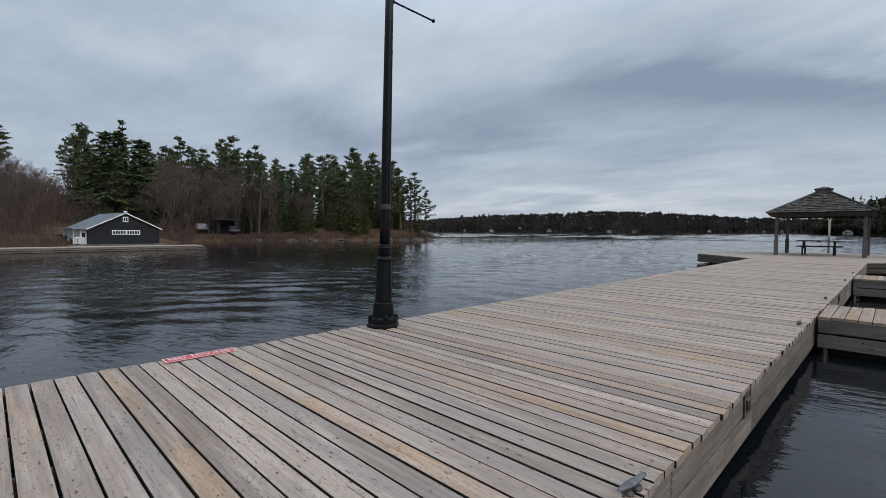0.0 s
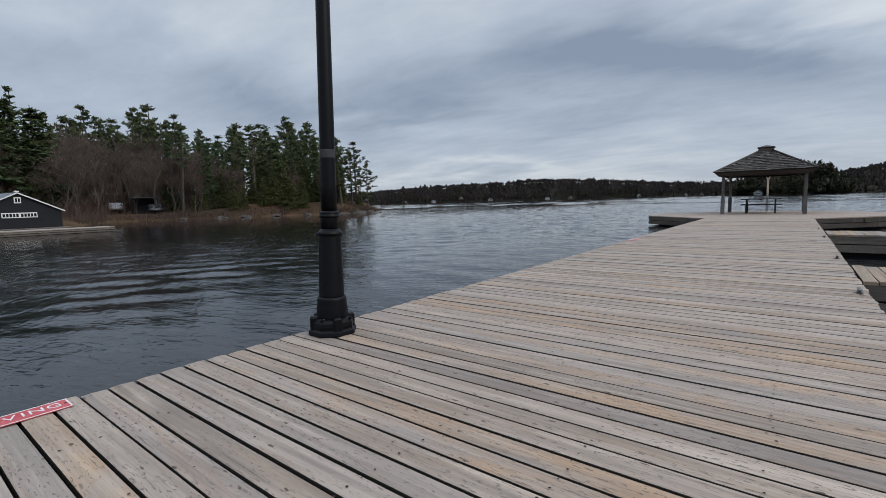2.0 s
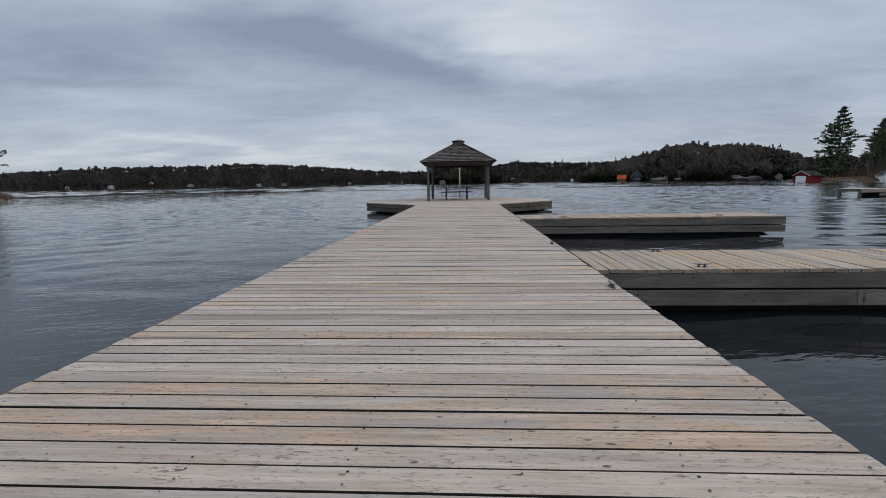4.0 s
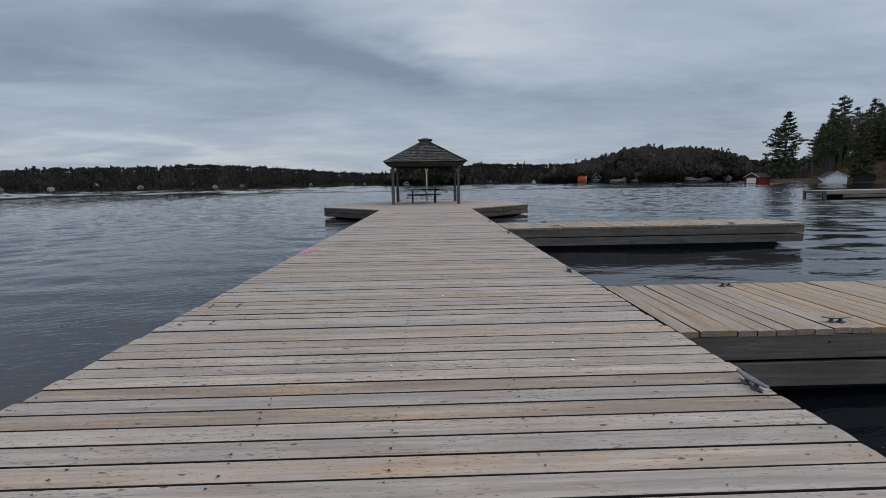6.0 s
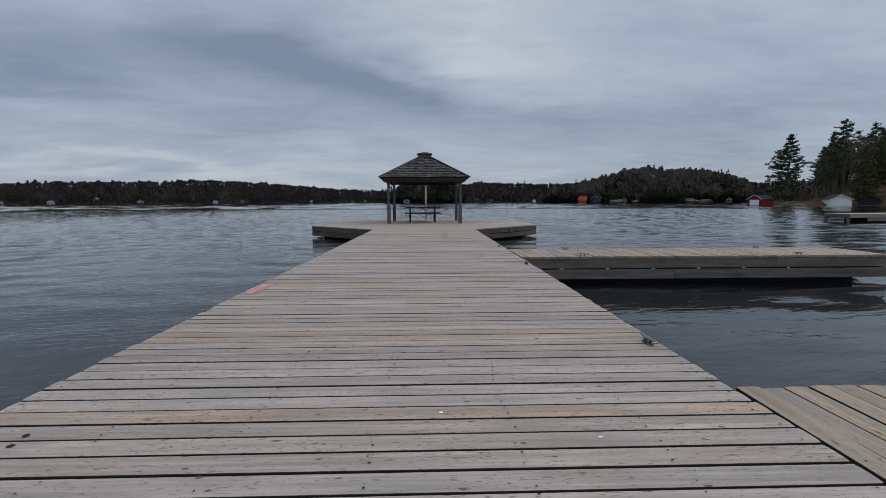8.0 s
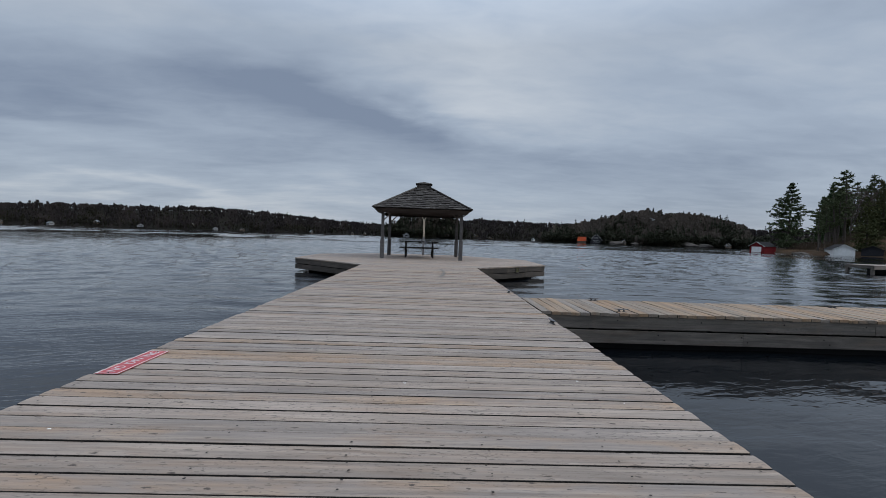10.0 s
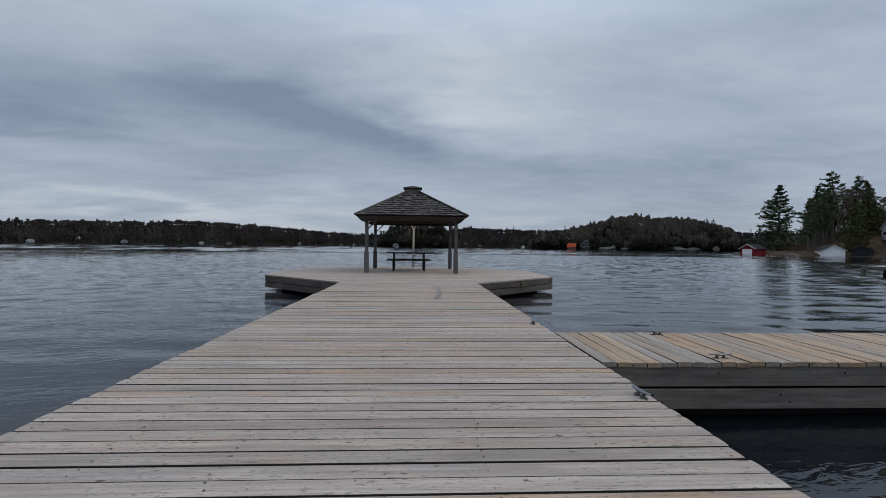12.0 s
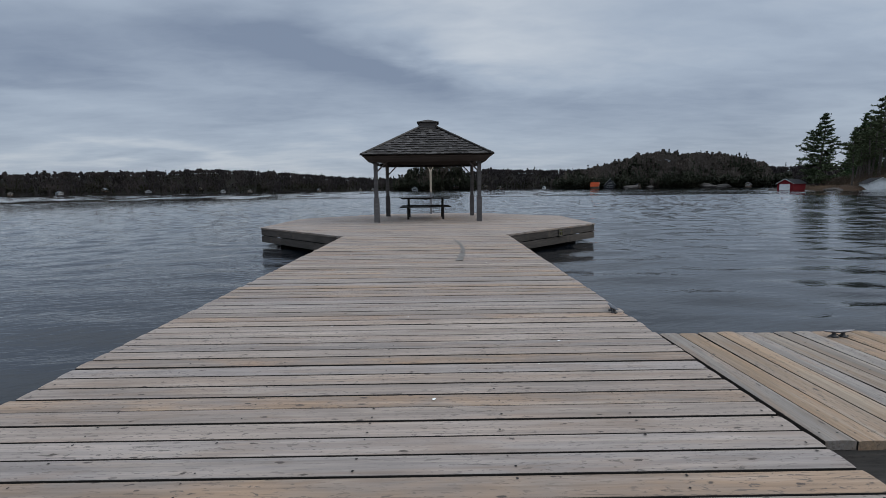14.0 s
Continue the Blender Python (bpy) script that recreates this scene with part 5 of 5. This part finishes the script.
part("porch_roof", box(-4.6, -3.3, -0.1, 7.8, 1.61, 1.69), METALROOF, bh)
for i in range(9):
    part("baluster", box(-4.3 + i * 0.11, -4.26 + i * 0.11, 0.32, 0.36, 0.05, 0.70), WHITE, bh)
part("porch_rail", box(-4.32, -3.36, 0.31, 0.37, 0.70, 0.75), WHITE, bh)
part("ridge_finial", box(-0.16, 0.16, -0.18, 0.10, 3.40, 3.52, 0.02), WHITE, bh, "small white ridge cap")
part("deck", box(-4.9, 3.7, -0.7, 0.3, -0.22, -0.02, 0.02), FASCIA, bh, "grey timber apron along the water")

wharf = thing("floating_wharf", pose(-40.6, 0, WATER_Z), "long pale floating dock off the wooded shore", "dock")
part("deck", box(-1.1, 1.1, -28, 13.1, 0.29, 0.36, 0.01), DECK, wharf)
part("side_board", box(1.101, 1.14, -28, 13.1, 0.17, 0.27, 0.005), FASCIA, wharf)
part("side_board", box(1.101, 1.14, -28, 13.1, 0.02, 0.13, 0.005), FASCIA, wharf)
part("side_board", box(-1.14, -1.101, -28, 13.1, 0.0, 0.29, 0.005), FASCIA, wharf)
part("end_board", box(-1.1, 1.1, 13.101, 13.14, 0.0, 0.33, 0.005), FASCIA, wharf)
part("float", box(-0.8, 0.8, -27, 12.6, -0.3, 0.28), FLOAT, wharf)

side_dock = thing("outer_dock", pose(29.5, 39.2, WATER_Z + 0.04, 0, 0, 8), "weathered timber dock standing out in the lake", "dock")
for i in range(9):
    part("deck_section", box(0.0 + i * 2.0, 1.985 + i * 2.0, -0.9, 0.9, 0.50, 0.58, 0.008), DECK, side_dock)
part("side_board", box(0, 18, -0.94, -0.905, 0.30, 0.5, 0.005), DECK, side_dock)
part("side_board", box(1.5, 18, -0.94, -0.905, 0.05, 0.26, 0.005), FASCIA, side_dock)
part("end_board", box(-0.04, -0.003, -0.9, 0.9, 0.36, 0.56, 0.005), FASCIA, side_dock)
part("float", box(1.6, 17.5, -0.75, 0.75, -0.3, 0.49), FLOAT, side_dock)
for v in (-0.8, 0.8):
    part("pile", box(-0.05, 0.1, v - 0.08, v + 0.08, -0.5, 0.45), FASCIA, side_dock)

# shed, cars
shed_x, shed_y = -74.0, 27.6
sz = left_ground(shed_x, shed_y)
shed = thing("shed", pose(shed_x, shed_y, sz - 0.1, 0, 0, 80), "small dark open-fronted shed on the bank", "shed")
part("back_wall", box(-1.5, 1.5, 2.0, 2.12, 0, 2.5), CHARCOAL, shed)
for s in (-1, 1):
    part("side_wall", box(s * 1.5 - 0.05, s * 1.5 + 0.05, 0, 2.0, 0, 2.5), CHARCOAL, shed)
part("roof", box(-1.75, 1.75, -0.3, 2.35, 2.51, 2.62, 0.01), DARKROOF, shed)


def car(x, y, z, turn, paint, label):
    c = thing("parked_car", pose(x, y, z, 0, 0, turn), label, "car")
    prof = [(-2.1, 0.35), (2.1, 0.35), (2.15, 0.75), (1.3, 0.92), (0.7, 1.42), (-1.2, 1.45), (-1.9, 0.95), (-2.15, 0.85)]
    bm = bmesh.new()
    lo = [bm.verts.new((px, -0.85, pz)) for px, pz in prof]
    hi = [bm.verts.new((px, 0.85, pz)) for px, pz in prof]
    bm.faces.new(lo)
    bm.faces.new(hi[::-1])
    for i in range(len(prof)):
        j = (i + 1) % len(prof)
        bm.faces.new((lo[j], lo[i], hi[i], hi[j]))
    bmesh.ops.recalc_face_normals(bm, faces=bm.faces)
    bmesh.ops.bevel(bm, geom=bm.edges[:], offset=0.06, segments=2, affect="EDGES")
    body = part("body", bm, paint, c, smooth=True)
    for s in (-1, 1):
        part("side_window", box(-1.1, 0.75, s * 0.853 - 0.004, s * 0.853 + 0.004, 0.98, 1.34), GLASS_DARK, body)
        for u in (-1.3, 1.3):
            w = part("wheel", lathe([(0.0, 0), (0.2, 0), (0.33, 0.02), (0.34, 0.1), (0.33, 0.2), (0.0, 0.2)], 18), RUBBER, c, at=pose(u, s * 0.76 + 0.1, 0.33, 90))


car(-73.0, 28.3, left_ground(-73.0, 28.3) - 0.02, -17, CARPAINT, "dark car parked by the shed on the bank")
car(-80.0, 25.6, left_ground(-80.0, 25.6) + 0.1, -17, CARWHITE, "pale car parked under the leafless trees")

# boathouses of the headland
house("boathouse", 100.2, 145.6, WATER_Z + 0.05, -66, 4.2, 6.0, 2.0, 3.25, REDPAINT, DARKROOF, "small red boathouse with a white door at the water", "boathouse",
      doors=((-1.5, 1.3, 0.1, 1.75, WHITE),))
house("boathouse", 114.0, 131.0, WATER_Z + 0.05, -26, 4.8, 7.0, 1.8, 3.1, WHITE, DARKROOF, "white boathouse with a dark roof below the pines", "boathouse",
      doors=((-1.6, 1.6, 0.1, 1.6, WHITE),))
house("boathouse", 119.6, 128.6, WATER_Z + 0.05, -46, 4.4, 8.0, 1.9, 2.9, CHARCOAL, DARKROOF, "dark boathouse beside the white one", "boathouse", trim=CHARCOAL, doors=((-1.3, 1.3, 0.1, 1.7, CHARCOAL),))
house("boathouse", 126.0, 122.6, WATER_Z + 0.1, -46, 6.0, 8.0, 2.2, 3.5, CHARCOAL, DARKROOF, "dark boathouse at the foot of the wooded slope", "boathouse", trim=CHARCOAL, doors=((-1.9, 1.9, 0.1, 1.9, CHARCOAL),))
house("cottage", 137.6, 138.6, max(right_ground(137.6, 138.6), 4.6), -120, 9.0, 9.0, 3.2, 5.6, GREYWALL, METALROOF, "cottage with a pale roof among the headland trees", "house", windows=((-3, 3, 1.2, 2.4, 4),))

# houses of the far shores
hx = arc_point(mid, 18.2, -0.03, 130)
house("cottage", hx[0] + 4, hx[1] + 1, WATER_Z + 0.2, 62, 6.0, 6.5, 2.2, 5.4, BROWNWALL, ORANGEROOF, "lakeside house with a bright orange roof", "house", windows=((-2, 2, 1.0, 2.2, 3),))
hx = arc_point(mid, 19.8, -0.03, 130)
house("cottage", hx[0], hx[1], WATER_Z + 0.2, -20, 9, 8, 3.0, 8.0, CHARCOAL, METALROOF, "dark gabled chalet with a pale roof at the water", "house", windows=((-2.4, 2.4, 1.2, 2.6, 4), (-1.2, 1.2, 4.0, 5.2, 2)))
hx = arc_point(mid, 25.3, 0.5, 130)
house("cottage", hx[0], hx[1], hx[2] + 3.5, -25, 11, 9, 3.4, 5.4, GREYWALL, METALROOF, "pale house on the wooded hilltop", "house", windows=((-4, 4, 1.0, 2.4, 5),))
fr = random.Random(8)
for az, w, strip, depth, up in ((-50.5, 9, far, 190, 1), (-47, 7, far, 190, 6), (-38.5, 9, far, 190, 0), (-35.2, 7, far, 190, 5), (-31.5, 12, far, 190, 2), (-26.8, 6, far, 190, 7), (-24.5, 9, far, 190, 0),
                                (-42.0, 8, far, 190, 0), (-21.8, 11, far, 190, 0), (-14.2, 5, far, 190, 0), (-9.5, 7, far, 190, 0), (-8.0, 6, far, 190, 0), (5.6, 16, far, 190, 5), (7.4, 12, far, 190, 2),
                                (12.6, 6, far, 190, 0), (-2.9, 12, pt, 60, 1), (2.2, 10, pt, 60, 3), (22.8, 6, mid, 130, 0), (33.0, 7, mid, 130, 0)):
    hx = arc_point(strip, az, -0.012 if not up else 0.015 * up, depth)
    pale = fr.random() < 0.6
    w *= 0.52
    house("cottage", hx[0], hx[1], (hx[2] if up else WATER_Z + 0.3) + up * 0.4, -az + fr.uniform(-25, 25), w, 6, 2.0, 3.7, fr.choice((WHITE, GREYWALL, GREYWALL, BROWNWALL)) if pale else BROWNWALL, METALROOF if pale else DARKROOF,
          "small cottage among the trees of the far shore", "house", "cottages on the far shore", windows=((-w * 0.3, w * 0.3, 0.9, 2.0, 3),))

# rock at the water's edge
def boulder(x, y, z, s, seed, name="rock"):
    bm = bmesh.new()
    bmesh.ops.create_icosphere(bm, subdivisions=3, radius=1.0)
    for v in bm.verts:
        k = 1 + 0.35 * noise.noise(v.co * 1.3 + Vector((seed, 0, 0))) + 0.12 * noise.noise(v.co * 4 + Vector((0, seed, 0)))
        v.co = Vector((v.co.x * s * 1.5, v.co.y * s, v.co.z * s * 0.55)) * k
    ob = part(name, bm, ROCK, at=pose(x, y, z, 0, 0, seed * 37))
    tagged(ob, "pale weathered rock at the water's edge", "rock", "rocks along the shore")


for i, (x, y, s) in enumerate(((-57.2, 53.5, 1.3), (-58.0, 51.0, 1.0), (-56.9, 56.0, 1.1), (-60.2, 45.5, 0.9), (-62.8, 36.5, 1.0), (-59.0, 48.2, 1.2), (-64.0, 33.5, 0.8), (-61.6, 41.0, 0.9), (-66.8, 29.6, 0.7), (104, 134, 2.0), (107.5, 136.5, 1.6), (101.0, 151, 2.0))):
    boulder(x, y, WATER_Z, s * 0.7, i + 1)
for i, (az, s) in enumerate(((22, 4), (24.0, 3), (29.5, 5), (31.0, 4))):
    hx = arc_point(mid, az, 0.0, 130)
    boulder(hx[0], hx[1], WATER_Z + 0.5, s, i + 20)


# ---- boards, screws and marks of the decks ----
rng = random.Random(42)
deck_shared = [plank_mesh("plank", 2 * W, PITCH - 0.0115 + rng.uniform(-0.0012, 0.0012), TH, rng, 0.009) for _ in range(14)]
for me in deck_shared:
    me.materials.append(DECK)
    me.materials.append(GRIME_SHADE)
rows_y = []
y = DOCK_START - 0.0228 + PITCH / 2
while y < DOCK_END - 0.02:
    back = 0.022 * float(smooth(2.6, 1.8, np.array(y)))
    part("plank", deck_shared[rng.randrange(14)], None, dock, at=pose(rng.uniform(-0.006, 0.006), y - back, rng.uniform(-0.004, 0.0015), rng.uniform(-0.55, 0.55), 0, rng.uniform(-0.05, 0.05) + (180 if rng.random() < 0.5 else 0)))
    rows_y.append((y, W))
    y += PITCH


def half_at(v):
    """Half the platform's width at the distance v along the dock."""
    if v < PL_MID:
        return W + (PL_HALF - W) * (v - DOCK_END) / (PL_MID - DOCK_END)
    if v < PL_BACK:
        return PL_HALF
    return PL_HALF + (W - PL_HALF) * (v - PL_BACK) / (PL_END - PL_BACK)


while y < PL_END - 0.05:
    h = half_at(y)
    k = half_at(y + 0.067) - half_at(y - 0.067)
    me = plank_mesh("plank", 2 * h, PITCH - 0.0115, TH, rng, 0.006, (-k, k))
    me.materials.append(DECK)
    me.materials.append(GRIME_SHADE)
    part("plank", me, None, platform, at=pose(0, y, rng.uniform(-0.002, 0.001), rng.uniform(-0.4, 0.4), 0, 0))
    rows_y.append((y, h))
    y += PITCH

finger_shared = [plank_mesh("plank", F1[1] - F1[0], PITCH - 0.0065, TH, rng, 0.007) for _ in range(8)]
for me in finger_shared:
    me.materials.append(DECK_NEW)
    me.materials.append(GRIME_SHADE)
for f, y0, y1, x1 in fingers:
    x = W + 0.02 + PITCH / 2
    while x < x1 - 0.02:
        part("plank", finger_shared[rng.randrange(8)], None, f, at=pose(x, (y0 + y1) / 2 + rng.uniform(-0.004, 0.004), rng.uniform(-0.002, 0.002), 0, rng.uniform(-0.4, 0.4), 90 + rng.uniform(-0.15, 0.15)))
        x += PITCH


def discs(name, spots, material, parent, label=""):
    """Small flat six-sided heads at x, y, z, radius, on the crown of the boards."""
    v, f = [], []
    for x, y, z, r in spots:
        b = len(v)
        v += [(x + r * math.cos(math.pi * k / 3), y + r * math.sin(math.pi * k / 3), z + CROWN) for k in range(6)]
        f.append(tuple(range(b, b + 6)))
    me = bpy.data.meshes.new(name)
    me.from_pydata(v, [], f)
    ob = part(name, me, material, parent, label)
    return tagged(ob, kind="stuff")


lines = [-1.86 + i * 0.62 for i in range(7)]
spots, spots2 = [], []
for v, h in rows_y:
    xs = lines if h <= W + 0.01 else [-h + 0.08 + i * (2 * h - 0.16) / 9 for i in range(10)]
    for x in xs:
        for s in (-1, 1):
            if rng.random() < 0.72:
                q = (x + rng.gauss(0, 0.012), v + s * 0.036 + rng.gauss(0, 0.006), 0.0035, rng.uniform(0.004, 0.0070))
                (spots if h <= W + 0.01 else spots2).append(q)
discs("screw_heads", spots, SCREW, dock)
discs("screw_heads", spots2, SCREW, platform)
for f, y0, y1, x1 in fingers:
    q = []
    x = W + 0.02 + PITCH / 2
    while x < x1 - 0.02:
        for v in (y0 + 0.05, (y0 + y1) / 2, y1 - 0.05):
            for s in (-1, 1):
                q.append((x + s * 0.036 + rng.gauss(0, 0.005), v + rng.gauss(0, 0.008), 0.004, 0.005))
        x += PITCH
    discs("screw_heads", q, SCREW, f)

# bolt holes left of old fittings
holes = []
for v in (8.56, 9.06):
    for x in (-1.80, -1.56):
        holes += [(x, v - 0.045, 0.004, 0.017), (x - 0.012, v + 0.045, 0.004, 0.016)]
discs("bolt_holes", holes, FLOAT, dock, "dark bolt holes of removed fittings")

# bolts in the side boards
b = []
for i in range(14):
    v = DOCK_START + 1.0 + i * 1.95
    for dz in (-0.29, -0.36):
        for dy in (0.0, 0.13):
            b.append((v + dy, dz))
me_v, me_f = [], []
for v, z in b:
    q = len(me_v)
    me_v += [(W - 0.0095, v + 0.011 * math.cos(math.pi * k / 3), z + 0.011 * math.sin(math.pi * k / 3)) for k in range(6)]
    me_f.append(tuple(range(q, q + 6)))
me = bpy.data.meshes.new("side_bolts")
me.from_pydata(me_v, [], me_f)
tagged(part("side_bolts", me, SCREW, dock), kind="stuff")

for f, y0, y1, x1 in fingers:
    me_v, me_f = [], []
    x = W + 0.5
    while x < x1 - 0.2:
        for dx, z in ((0.0, -0.30), (0.09, -0.37), (0.62, -0.10)):
            q = len(me_v)
            me_v += [(x + dx + 0.012 * math.cos(math.pi * k / 3), y0 - 0.0004, z + 0.012 * math.sin(math.pi * k / 3)) for k in range(6)]
            me_f.append(tuple(range(q, q + 6)))
        x += 1.22
    me = bpy.data.meshes.new("side_bolts")
    me.from_pydata(me_v, [], me_f)
    tagged(part("side_bolts", me, SCREW, f), kind="stuff")

# droppings and a scuff
v, f = [], []
for _ in range(26):
    x, y = rng.uniform(-1.6, 1.6), rng.uniform(6.5, 24.0)
    y = rows_y[min(range(len(rows_y)), key=lambda i: abs(rows_y[i][0] - y))][0] + rng.uniform(-0.03, 0.03)
    r = rng.uniform(0.006, 0.015)
    q = len(v)
    v += [(x + r * rng.uniform(0.5, 1.4) * math.cos(math.pi * k / 4), y + r * rng.uniform(0.4, 0.9) * math.sin(math.pi * k / 4), 0.0045 + CROWN) for k in range(8)]
    f.append(tuple(range(q, q + 8)))
me = bpy.data.meshes.new("white_spots")
me.from_pydata(v, [], f)
tagged(part("white_spots", me, SPECK, dock, "white bird droppings on the planks"), kind="stuff")
v, f = [], []
for yy, _ in rows_y:
    if 20.6 < yy < 23.5:
        t = (yy - 20.6) / 2.9
        cx = 0.63 + 0.13 * math.sin(t * 3.0)
        wd = 0.055 * (1 - 0.65 * t)
        q = len(v)
        v += [(cx - wd, yy - 0.058, 0.0042 + CROWN), (cx + wd, yy - 0.058, 0.0042 + CROWN), (cx + wd, yy + 0.058, 0.0042 + CROWN), (cx - wd, yy + 0.058, 0.0042 + CROWN)]
        f.append((q, q + 1, q + 2, q + 3))
me = bpy.data.meshes.new("scuff_mark")
me.from_pydata(v, [], f)
part("scuff_mark", me, SCUFF, dock, "curved grey scuff mark on the planks")
